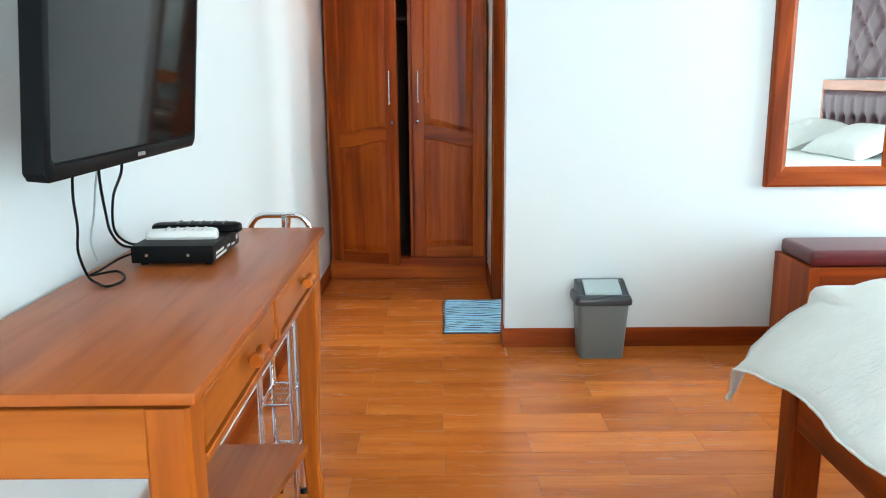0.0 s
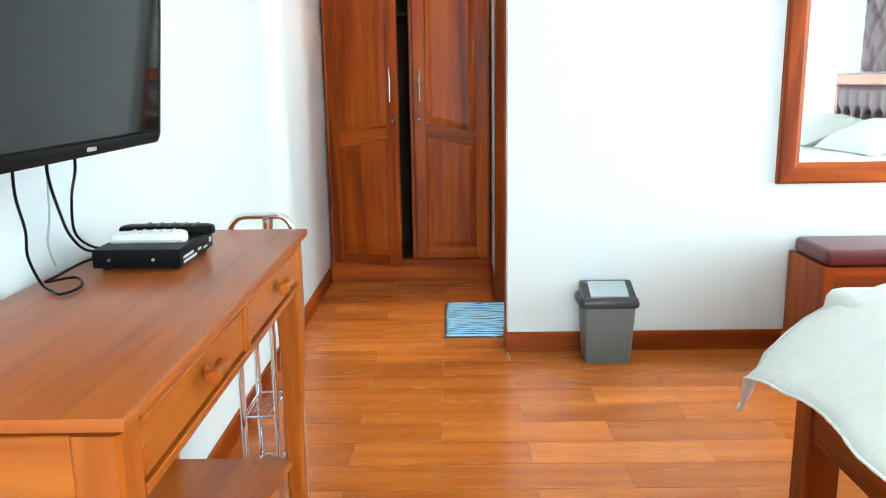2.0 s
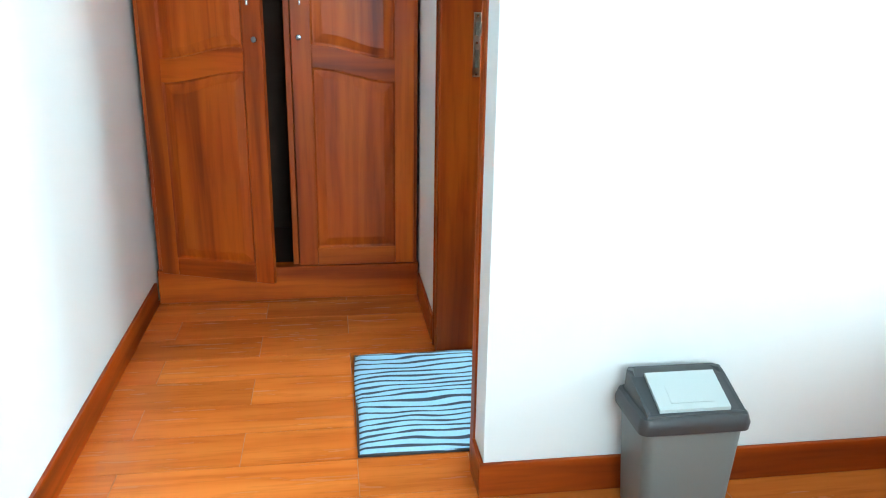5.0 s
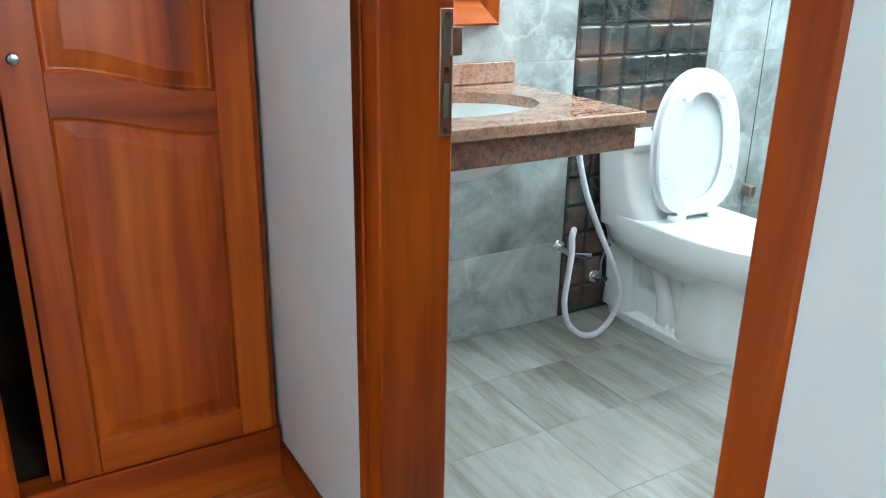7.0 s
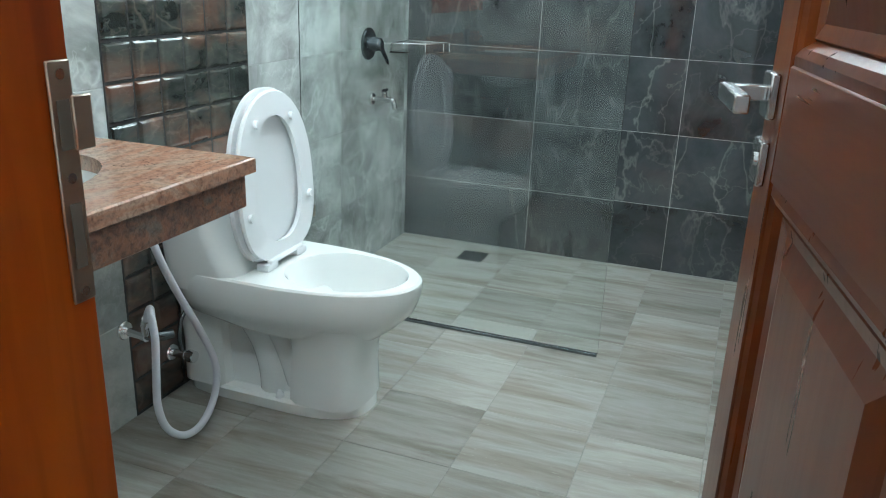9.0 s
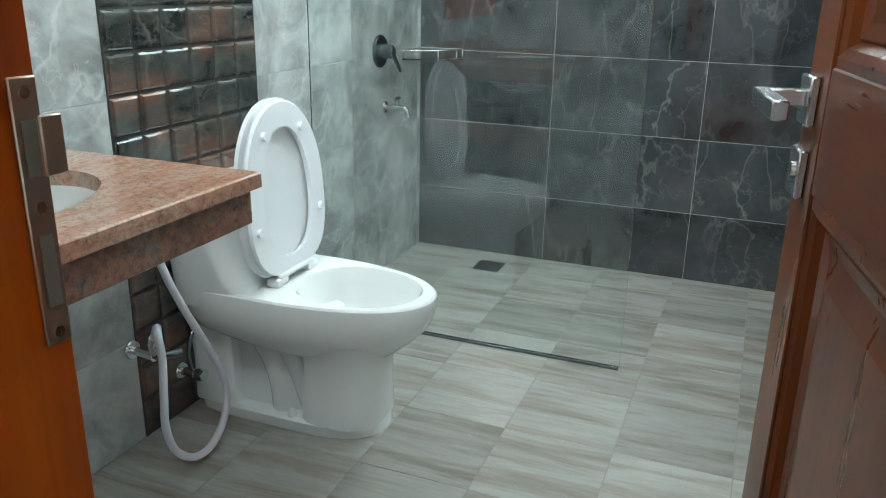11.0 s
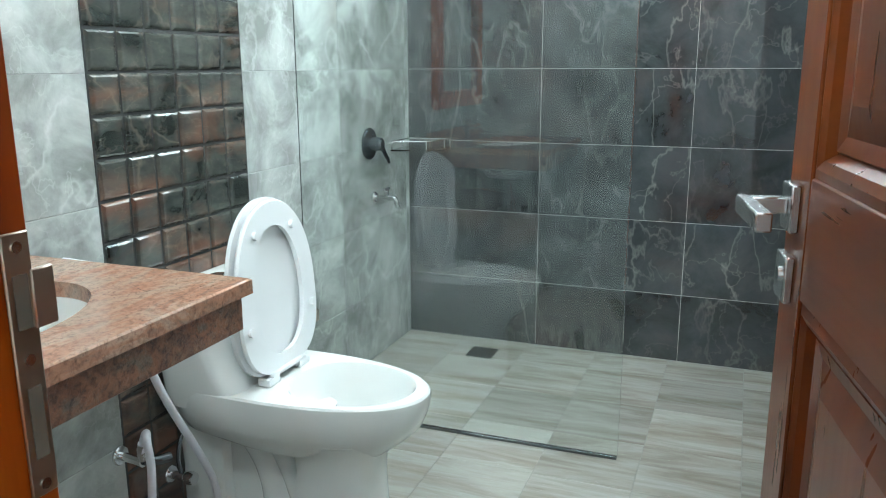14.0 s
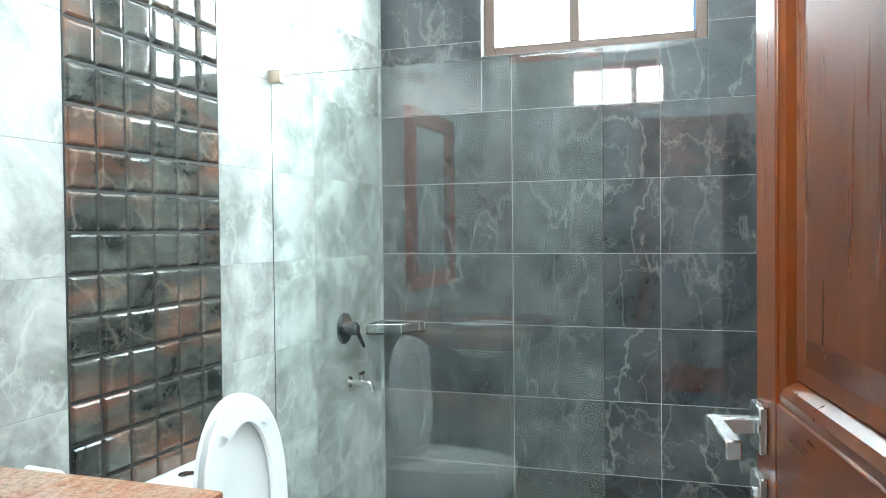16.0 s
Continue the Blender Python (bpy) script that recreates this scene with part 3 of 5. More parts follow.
def wardrobe():
    at = (-0.692, YF, 0.0)
    w = thing("wardrobe", "varnished orange-brown wooden wardrobe with one door ajar", "wardrobe", at)
    x0, x1, z1 = 0.022, 1.016, 2.25
    part("side_panel", boxes((x0, x0 + 0.032, 0.0, 0.56, 0.0, z1), bev=0.002), teak_z, w, local=True)
    part("side_panel", boxes((x1 - 0.032, x1, 0.0, 0.56, 0.0, z1), bev=0.002), teak_z, w, local=True)
    # back, bottom and shelf carry the interior's shade as their colour
    part("back_panel", boxes((x0, x1, 0.56, 0.575, 0.0, z1)), inside_shade, w, local=True)
    part("top_panel", boxes((x0 + 0.032, x1 - 0.032, 0.0, 0.56, z1 - 0.04, z1), bev=0.002), teak_x, w, local=True)
    part("plinth", boxes((x0 - 0.004, x1 + 0.004, -0.014, 0.05, 0.0, 0.135), bev=0.003), teak_x, w, local=True)
    part("bottom_panel", boxes((x0 + 0.032, x1 - 0.032, 0.05, 0.56, 0.11, 0.13)), inside_shade, w, local=True)
    part("shelf", boxes((x0 + 0.032, x1 - 0.032, 0.10, 0.56, 1.62, 1.64)), inside_shade, w, local=True)
    part("centre_post", boxes((0.531, 0.553, 0.012, 0.04, 0.136, 1.866), bev=0.002), teak_z, w, local=True)
    wardrobe_door(w, 0.556, x1 - 0.014, 0.138, 1.862, 1, -0.010)
    # the other leaf stands ajar on its hinge
    leaf = wardrobe_door(w, 0.0, 0.462, 0.125, 1.862, -1, 0.0)
    part("top_rail", boxes((x0 + 0.0325, x1 - 0.0325, -0.012, 0.022, 1.868, z1 - 0.0405), bev=0.003), teak_x, w, local=True)
    leaf.location, leaf.rotation_euler = (x0 + 0.014, -0.013, 0.0), (0, 0, radians(-21.0))
    return w


wardrobe()

# ---- bedroom things ----
def console_table():
    d = thing("console_table", "long orange-brown wooden console table with two drawers against the wall", "table", (-0.48, 1.85, 0.0))
    d.scale = (1, 1, 0.951)
    x0, x1, y0, y1, zt = WX + 0.012, -0.272, 1.294, 2.415, 0.924
    part("tabletop", boxes((x0, x1 + 0.004, y0, y1, zt - 0.018, zt), bev=0.004, seg=2), desk_top, d, "reddish-brown table top board")
    part("moulding", boxes((x0 + 0.01, x1 - 0.034, y0 + 0.040, y1 - 0.040, zt - 0.029, zt - 0.0182), bev=0.001), desk_y, d)
    a0, a1 = y0 + 0.016, y1 - 0.016
    part("end_apron", boxes((x0 + 0.06, x1 - 0.066, a0, a0 + 0.02, 0.795, zt - 0.0292), bev=0.002), desk_x, d)
    part("end_apron", boxes((x0 + 0.06, x1 - 0.066, a1 - 0.02, a1, 0.795, zt - 0.0292), bev=0.002), desk_x, d)
    part("back_apron", boxes((x0 + 0.004, x0 + 0.022, a0 + 0.06, a1 - 0.06, 0.795, zt - 0.0292), bev=0.002), desk_y, d)
    fx = x1 - 0.008
    part("front_rail", boxes((fx - 0.022, fx, a0 + 0.06, a1 - 0.06, 0.785, 0.800), bev=0.002), desk_y, d)
    part("front_rail", boxes((fx - 0.022, fx, a0 + 0.06, a1 - 0.06, 0.8880, 0.8948), bev=0.001), desk_y, d)
    ym = (y0 + y1) / 2
    part("divider", boxes((fx - 0.022, fx + 0.001, ym - 0.012, ym + 0.012, 0.8005, 0.8878), bev=0.002), desk_z, d)
    for b0, b1 in ((a0 + 0.066, ym - 0.018), (ym + 0.018, a1 - 0.066)):
        dr = part("drawer", boxes((fx - 0.3, fx - 0.004, b0, b1, 0.8050, 0.8830), bev=0.003), desk_y, d)
        c = (b0 + b1) / 2
        bm = tube(bmesh.new(), [(fx + 0.002, c, 0.857), (fx + 0.006, c, 0.857), (fx + 0.016, c, 0.857)], [0.012, 0.009, 0.007], 12)
        tube(bm, [(fx + 0.020, c - 0.030, 0.857), (fx + 0.020, c - 0.026, 0.857), (fx + 0.020, c - 0.008, 0.857), (fx + 0.020, c + 0.008, 0.857), (fx + 0.020, c + 0.026, 0.857), (fx + 0.020, c + 0.030, 0.857)],
             [0.010, 0.0125, 0.0085, 0.0085, 0.0125, 0.010], 12)
        part("knob", bm, desk_y, dr, "turned wooden drawer pull")

    def leg(cx, cy, out):
        rings = []
        for z, w, off in ((0.0, 0.040, 0.016), (0.03, 0.042, 0.014), (0.12, 0.040, 0.002), (0.25, 0.041, -0.006), (0.42, 0.045, -0.006), (0.60, 0.053, 0.0), (0.72, 0.060, 0.0), (0.8945, 0.060, 0.0)):
            h, ox, oy = w / 2, off * out[0], off * out[1]
            k = 0.006
            sq = [(-h + k, -h), (h - k, -h), (h, -h + k), (h, h - k), (h - k, h), (-h + k, h), (-h, h - k), (-h, -h + k)]
            rings.append([(cx + ox + p, cy + oy + q, z) for p, q in sq])
        part("leg", loft(bmesh.new(), rings), desk_z, d)
    for cx, ox in ((x1 - 0.040, 1), (x0 + 0.032, 0)):
        leg(cx, a0 + 0.030, (ox, -1))
        leg(cx, a1 - 0.030, (ox, 1))
    # lower shelf with a bowed front
    pts = [(x0 + 0.03, a0 + 0.05), (x0 + 0.03, a1 - 0.05)] + [(x1 - 0.05 - 0.05 * math.sin(math.pi * k / 16), a1 - 0.05 - (a1 - a0 - 0.1) * k / 16) for k in range(17)]
    part("lower_shelf", loft(bmesh.new(), [[(p, q, 0.298) for p, q in pts], [(p, q, 0.318) for p, q in pts]]), desk_y, d, smooth=False)


console_table()


def television():
    tv = thing("television", "black flat-screen television tilted on a wall bracket", "television", (-0.478, 1.740, 1.120))
    tv.rotation_euler = (0, radians(5.2), 0)
    h = 0.445
    # local: x towards the room, y along the wall, z up from the lower edge

    def frame_ring(y_in, z_in, x):
        k = 0.012
        y0, y1, z0, z1 = -0.325 + y_in, 0.314 - y_in, z_in, h - z_in
        return [(x, y0 + k, z0), (x, y1 - k, z0), (x, y1, z0 + k), (x, y1, z1 - k), (x, y1 - k, z1), (x, y0 + k, z1), (x, y0, z1 - k), (x, y0, z0 + k)]
    casing = part("casing", loft(bmesh.new(), [frame_ring(0.11, 0.09, -0.062), frame_ring(0.10, 0.08, -0.052), frame_ring(0.02, 0.02, -0.036), frame_ring(0.0, 0.0, -0.033), frame_ring(0.0, 0.0, -0.004), frame_ring(0.004, 0.004, 0.0),
                                               frame_ring(0.010, 0.022, 0.0), frame_ring(0.012, 0.024, -0.004)]), tv_plastic, tv, local=True)
    part("screen", boxes((-0.0035, -0.0018, -0.312, 0.301, 0.026, h - 0.026)), tv_screen, tv, "dark glossy screen", local=True)
    part("badge", boxes((0.0005, 0.0018, -0.012, 0.022, 0.008, 0.015), bev=0.0004), satin_metal, casing, "small silver badge", local=True)
    part("bracket", boxes((-0.190, -0.060, 0.0, 0.14, 0.20, 0.30), bev=0.004), black_plastic, tv, local=True)


television()


TX, TY, TZ = 0.015, 0.090, -0.051     # the table things stand on the tabletop


def set_top_box():
    s = thing("set_top_box", "black set-top box lying on the console table", "set-top box", (-0.53, 1.99, 0.930))
    part("body", boxes((-0.618, -0.448, 1.886, 2.098, 0.936, 0.973), bev=0.004, seg=2), black_plastic, s)
    for x, y in ((-0.60, 1.91), (-0.465, 1.91), (-0.60, 2.075), (-0.465, 2.075)):
        part("foot", disc(bmesh.new(), (x, y, 0.930), (0, 0, 1), 0.008, 0.0065, 12), black_plastic, s)
    for x in (-0.585, -0.50):
        part("screw", disc(bmesh.new(), (x, 1.8862, 0.953), (0, -1, 0), 0.0035, 0.0015, 12), satin_metal, s)
    for y0, y1, z0, z1 in ((1.905, 1.965, 0.950, 0.955), (1.905, 1.985, 0.941, 0.946), (1.995, 2.015, 0.947, 0.952), (2.03, 2.055, 0.944, 0.948), (2.07, 2.085, 0.950, 0.960)):
        part("printed_mark", boxes((-0.4484, -0.4476, y0, y1, z0, z1)), mark_white, s)
    return s


set_top_box().location += Vector((TX, TY, TZ))


def remote(name, label, at, turn, w, l, h, mat, buttons, tilt=0.0):
    r = thing(name, label, "remote control", at, turn)
    rings = []
    for u, s, zz in ((-0.5, 0.55, 0.75), (-0.48, 0.8, 0.9), (-0.42, 0.96, 1.0), (-0.1, 1.0, 1.0), (0.2, 0.9, 0.95), (0.42, 0.86, 0.9), (0.48, 0.7, 0.8), (0.5, 0.5, 0.65)):
        a, b = w / 2 * s, h * zz
        rings.append([(-a, u * l, h * 0.3), (-a * 0.75, u * l, 0.0), (a * 0.75, u * l, 0.0), (a, u * l, h * 0.3), (a * 0.9, u * l, b * 0.85), (a * 0.5, u * l, b), (-a * 0.5, u * l, b), (-a * 0.9, u * l, b * 0.85)])
    body = part("body", loft(bmesh.new(), rings), mat, r, local=True)
    for i in range(5):
        for j in (-1, 0, 1):
            part("button", boxes((j * w * 0.24 - 0.0035, j * w * 0.24 + 0.0035, -l * 0.32 + i * l * 0.13 - 0.0025, -l * 0.32 + i * l * 0.13 + 0.0025, h * 0.86, h * 1.0 + 0.0012), bev=0.0006), buttons, body, local=True)
    return r


remote("remote_control", "white remote control lying on the set-top box", (-0.535 + TX, 1.965 + TY, 0.973 + TZ), 92, 0.042, 0.15, 0.022, remote_white, mark_white)
remote("remote_control", "black remote control lying on the set-top box", (-0.530 + TX, 2.055 + TY, 0.973 + TZ), 86, 0.046, 0.20, 0.020, black_plastic, bin_grey)


def cable(name, label, pts, r, mat):
    solid(name, tube(bmesh.new(), smooth_line(pts, 6), r, 8), mat, label, "cable", "thing", "television cables").location = (TX, TY, TZ)


cable("cable", "black power cable hanging from the television onto the table", [(-0.565, 1.56, 1.19), (-0.59, 1.60, 1.12), (-0.625, 1.68, 1.05), (-0.64, 1.705, 1.00), (-0.645, 1.745, 0.945), (-0.62, 1.73, 0.934), (-0.594, 1.71, 0.934), (-0.583, 1.75, 0.934), (-0.60, 1.80, 0.934), (-0.63, 1.83, 0.934), (-0.655, 1.78, 0.938), (-0.65, 1.81, 0.941), (-0.645, 1.90, 0.945), (-0.62, 1.95, 0.95)], 0.0026, black_plastic)
cable("cable", "black aerial cable hanging from the television to the set-top box", [(-0.57, 1.67, 1.19), (-0.58, 1.685, 1.138), (-0.62, 1.79, 1.06), (-0.655, 1.89, 1.0), (-0.655, 1.95, 0.96), (-0.63, 2.0, 0.952), (-0.61, 2.04, 0.952)], 0.0028, black_plastic)
cable("cable", "black signal cable hanging from the television to the set-top box", [(-0.565, 1.75, 1.19), (-0.57, 1.76, 1.142), (-0.64, 1.88, 1.075), (-0.66, 1.92, 1.0), (-0.66, 2.0, 0.955), (-0.635, 2.05, 0.95), (-0.61, 2.07, 0.955)], 0.0028, black_plastic)
cable("cable", "thin grey cable hanging down the wall behind the television", [(-0.58, 1.70, 1.19), (-0.62, 1.76, 1.12), (-0.66, 1.83, 1.05), (-0.685, 1.86, 0.99), (-0.685, 1.88, 0.945)], 0.002, bin_light)
plug = thing("cable_plug", "small orange plug behind the set-top box", "plug", (-0.64, 2.09, 0.930))
part("body", boxes((-0.655, -0.622, 2.083, 2.097, 0.930, 0.946), bev=0.003), orange_plug, plug)
plug.location += Vector((TX, TY, TZ))


def wire_rack():
    r = thing("wire_rack", "chrome tubular rack with wire shelves behind the console table", "rack", (-0.42, 2.58, 0.0))
    xa, xb = -0.474, -0.318
    xf, xs = xb, xb - 0.08
    for y, zt, xb in ((2.47, 0.902, xf), (2.64, 0.60, xs)):
        c = 0.04
        arc = [(xa + c * (1 - math.cos(a)), y, zt - c + c * math.sin(a)) for a in [math.pi / 2 * k / 6 for k in range(7)]]
        arc2 = [(xb - c + c * math.sin(a), y, zt - c + c * math.cos(a)) for a in [math.pi / 2 * k / 6 for k in range(7)]]
        part("tube_frame", tube(bmesh.new(), [(xa, y, 0.012), (xa, y, 0.4)] + arc + arc2 + [(xb, y, 0.4), (xb, y, 0.012)], 0.0085, 12), chrome, r)
        for x in (xa, xb):
            part("rubber_foot", disc(bmesh.new(), (x, y, 0.0), (0, 0, 1), 0.013, 0.016, 14), black_plastic, r)
    part("brace", tube(bmesh.new(), [(-0.37, 2.47, 0.901), (-0.395, 2.54, 0.80), (-0.405, 2.64, 0.60)], 0.006, 10), chrome, r)
    xb = xs
    for z in (0.17, 0.36):
        for y in (2.47, 2.64):
            part("shelf_rim", tube(bmesh.new(), [(xa, y, z), (xb, y, z)], 0.004, 8), chrome, r)
        for x in (xa, xb):
            part("shelf_rim", tube(bmesh.new(), [(x, 2.47, z), (x, 2.64, z)], 0.004, 8), chrome, r)
        for k in range(1, 9):
            x = xa + (xb - xa) * k / 9
            part("shelf_wire", tube(bmesh.new(), [(x, 2.47, z + 0.005), (x, 2.64, z + 0.005)], 0.0016, 6), chrome, r)
        for k in range(1, 4):
            part("shelf_wire", tube(bmesh.new(), [(xa, 2.47 + 0.17 * k / 4, z), (xb, 2.47 + 0.17 * k / 4, z)], 0.002, 6), chrome, r)
    part("middle_post", tube(bmesh.new(), [(-0.382, 2.462, 0.012), (-0.382, 2.462, 0.895)], 0.008, 12), chrome, r)


wire_rack()


def swing_bin():
    b = thing("waste_bin", "grey plastic waste bin with a swing lid beside the skirting", "bin", (0.766, 3.895, 0.0))

    def ring(hx, hy, z, k=0.02):
        out = []
        for sx, sy, a0 in ((1, 1, 0), (-1, 1, 90), (-1, -1, 180), (1, -1, 270)):
            for i in range(5):
                a = radians(a0 + 22.5 * i)
                out.append((sx * (hx - k) + k * math.cos(a), sy * (hy - k) + k * math.sin(a), z))
        return out
    part("bucket", loft(bmesh.new(), [ring(0.096, 0.072, 0.0), ring(0.099, 0.074, 0.004), ring(0.116, 0.082, 0.262)], (True, True)), bin_grey, b, local=True)
    rim = part("rim", loft(bmesh.new(), [ring(0.118, 0.084, 0.252), ring(0.128, 0.089, 0.256), ring(0.130, 0.090, 0.272), ring(0.124, 0.086, 0.292), ring(0.116, 0.082, 0.296)]), bin_dark, b, "dark grey lid rim", local=True)
    # wedge-shaped lid that slopes to the front, with the flap let into the slope
    def wedge(g, top):
        y0, y1, x = -0.082 + g, 0.080 - g, 0.115 - g
        zf, zb = (0.300, 0.345) if top else (0.294, 0.294)
        return [(-x, y0, zf), (x, y0, zf), (x, 0.030, (zf + zb) / 2 + (0.016 if top else 0)), (x, y1 - 0.02, zb), (x * 0.9, y1, zb - (0.004 if top else 0)), (-x * 0.9, y1, zb - (0.004 if top else 0)), (-x, y1 - 0.02, zb), (-x, 0.030, (zf + zb) / 2 + (0.016 if top else 0))]
    part("lid", loft(bmesh.new(), [wedge(0.0, False), wedge(0.002, True), wedge(0.012, True)]), bin_dark, b, "dark grey sloping lid", smooth=False, local=True)

    def slope(x0, x1, u0, u1, lift, drop=0.008):
        pts = [(x0, u0), (x1, u0), (x1, u1), (x0, u1)]
        z = lambda u: 0.3015 + (u + 0.072) * 0.40 if u < 0.03 else 0.3423 + (u - 0.03) * 0.1
        return [[(x, u, z(u) + lift - drop) for x, u in pts], [(x, u, z(u) + lift) for x, u in pts]]
    flap = part("flap", loft(bmesh.new(), slope(-0.082, 0.082, -0.070, 0.030, 0.006)), bin_light, b, "light grey swing flap", smooth=False, local=True)
    rim_a, rim_b = slope(-0.050, 0.050, -0.055, -0.010, 0.0075, 0.001)
    part("flap_panel", loft(bmesh.new(), [rim_a, rim_b]), bin_light, flap, smooth=False, local=True)


swing_bin()


def floor_mat():
    bm = bmesh.new()
    nx, ny = 40, 52
    x0, x1, y0, y1 = 0.050, 0.446, 4.200, 4.800
    grid = []
    for j in range(ny + 1):
        row = []
        for i in range(nx + 1):
            u, v = i / nx, j / ny
            x = x0 + (x1 - x0) * u + 0.022 * (v - 0.5) * 0.4 + 0.004 * math.sin(7 * v)
            y = y0 + (y1 - y0) * v + 0.004 * math.sin(9 * u)
            q = abs(math.sin(math.pi * v * 17 + 1.1 * math.sin(5 * u)))
            edge = min(u, 1 - u, v, 1 - v)
            z = 0.0045 + 0.006 * min(1, edge * 25) * (0.55 + 0.45 * q) + 0.002 * noise.noise((x * 14, y * 14, 0))
            row.append(bm.verts.new((x, y, z)))
        grid.append(row)
    for j in range(ny):
        for i in range(nx):
            bm.faces.new((grid[j][i], grid[j][i + 1], grid[j + 1][i + 1], grid[j + 1][i]))
    m = thing("floor_mat", "light blue quilted floor mat with wavy dark stripes", "mat", (0.236, 4.487, 0.0))
    me = part("mat", bm, blue_cloth, m)
    sol = me.modifiers.new("thickness", "SOLIDIFY")
    sol.thickness, sol.offset = 0.0045, -1
    bm = bmesh.new()
    pts = [(x0 - 0.004, y0, 0.005), (x1 - 0.002, y0, 0.005), (x1 + 0.004, y1, 0.005), (x0 + 0.006, y1, 0.005)]
    tube(bm, [Vector(a).lerp(Vector(b), k / 10) for a, b in zip(pts, pts[1:] + pts[:1]) for k in range(10)], 0.0048, 8, True)
    part("edge_binding", bm, bin_dark, m, "dark edge binding")


floor_mat()


def wall_mirror():
    m = thing("wall_mirror", "tall wall mirror in a wide varnished wooden frame", "mirror", (1.83, YB, 0.785))
    x0, x1, z0, z1, f = 1.512, 2.136, 0.764, 1.95, 0.092

    def bar(name, prof_lo, prof_hi, mat):
        rings = []
        for (ax, az), (bx, bz) in (prof_lo, prof_hi):
            steps = ((0.0, 0.0), (0.0, 0.026), (0.12, 0.034), (0.75, 0.034), (0.9, 0.024), (1.0, 0.018), (1.0, 0.0))
            rings.append([(ax + (bx - ax) * u, YB - d, az + (bz - az) * u) for u, d in steps])
        part("frame_" + name, loft(bmesh.new(), rings), mat, m, smooth=False)
    o = [(x0, z0), (x1, z0), (x1, z1), (x0, z1)]
    i = [(x0 + f, z0 + f), (x1 - f, z0 + f), (x1 - f, z1 - f), (x0 + f, z1 - f)]
    for k, nm in enumerate(("rail", "stile", "rail", "stile")):
        j = (k + 1) % 4
        bar(nm, (o[k], i[k]), (o[j], i[j]), teak_x if nm == "rail" else teak_z)
    part("mirror_glass", boxes((x0 + f - 0.002, x1 - f + 0.002, YB - 0.014, YB - 0.004, z0 + f - 0.002, z1 - f + 0.002)), mirror_silver, m, "clear silvered mirror glass", smooth=False)


wall_mirror()


def bench():
    b = thing("bench", "orange-brown wooden bench with a maroon padded seat below the mirror", "bench", (1.84, 3.80, 0.0))
    b.scale = (1, 1, 0.975)
    x0, x1, y0, y1 = 1.588, 2.22, 3.63, 3.982
    for a, c in ((x0, x0 + 0.045), (x1 - 0.045, x1)):
        part("side_panel", boxes((a, c, y0, y1, 0.09, 0.478), bev=0.003), teak_z, b)
        part("foot", boxes((a - 0.012, c + 0.012, y0 - 0.012, y1 - 0.002, 0.0, 0.0895), bev=0.004), teak_y, b)
    part("front_apron", boxes((x0 + 0.0455, x1 - 0.0455, y0 + 0.004, y0 + 0.026, 0.385, 0.4775), bev=0.002), teak_x, b)
    part("back_apron", boxes((x0 + 0.0455, x1 - 0.0455, y1 - 0.026, y1 - 0.004, 0.33, 0.4775), bev=0.002), teak_x, b)
    part("seat_board", boxes((x0 + 0.0455, x1 - 0.0455, y0 + 0.0265, y1 - 0.0265, 0.45, 0.4775)), teak_x, b)
    part("stretcher", boxes((x0 + 0.0455, x1 - 0.0455, 3.79, 3.82, 0.10, 0.15), bev=0.003), teak_x, b)
    bm = boxes((x0 + 0.008, x1 - 0.008, y0 + 0.002, y1 - 0.03, 0.478, 0.550), bev=0.026, seg=4)
    part("seat_pad", bm, leatherette, b, "glossy maroon leatherette seat pad")


bench()


def bed():
    b = thing("bed", "wooden bed with a white bedspread and a buttoned purple headboard", "bed", (2.1, 1.72, 0.0))
    x0, x1, y0, y1 = 1.040, 3.20, 0.92, 2.59
    for x in (x0, x1 - 0.09):
        for y in (y0, y1 - 0.09):
            part("leg", boxes((x, x + 0.095, y, y + 0.09, 0.0, 0.40), bev=0.005), teak_z, b)
    part("foot_rail", boxes((x0 + 0.01, x0 + 0.045, y0 + 0.0905, y1 - 0.0905, 0.26, 0.40), bev=0.003), teak_y, b)
    for y in (y0 + 0.012, y1 - 0.047):
        part("side_rail", boxes((x0 + 0.0855, x1 - 0.0905, y, y + 0.035, 0.26, 0.40), bev=0.003), teak_x, b)
    part("mattress", boxes((x0 + 0.03, x1 - 0.01, y0 + 0.02, y1 - 0.02, 0.401, 0.68), bev=0.05, seg=3), bed_linen, b)
    # headboard: framed lower pad with buttons, quilted upper panel
    hx = x1 + 0.002
    hb = part("headboard", boxes((hx + 0.02, RX - 0.004, y0 - 0.02, y1 + 0.02, 0.30, 1.20), bev=0.004), teak_y, b)
    part("headboard_rail", boxes((hx, hx + 0.06, y0 - 0.02, y1 + 0.02, 1.150, 1.235), bev=0.006), desk_y, hb)
    for y in (y0 - 0.02, y1 - 0.02):
        part("headboard_post", boxes((hx, hx + 0.06, y, y + 0.04, 0.30, 1.1498), bev=0.004), desk_z, hb)
    part("buttoned_pad", tufted(hx + 0.018, y0 + 0.022, y1 - 0.022, 0.72, 1.148, 0.155, 0.15, False), tuft_cloth, hb, "purple buttoned upholstery pad")
    part("quilted_panel", tufted(RX - 0.006, y0 + 0.18, y1 + 0.02, 1.25, 2.15, 0.30, 0.30, True), tuft_cloth, hb, "purple upholstered panel with diamond seams")


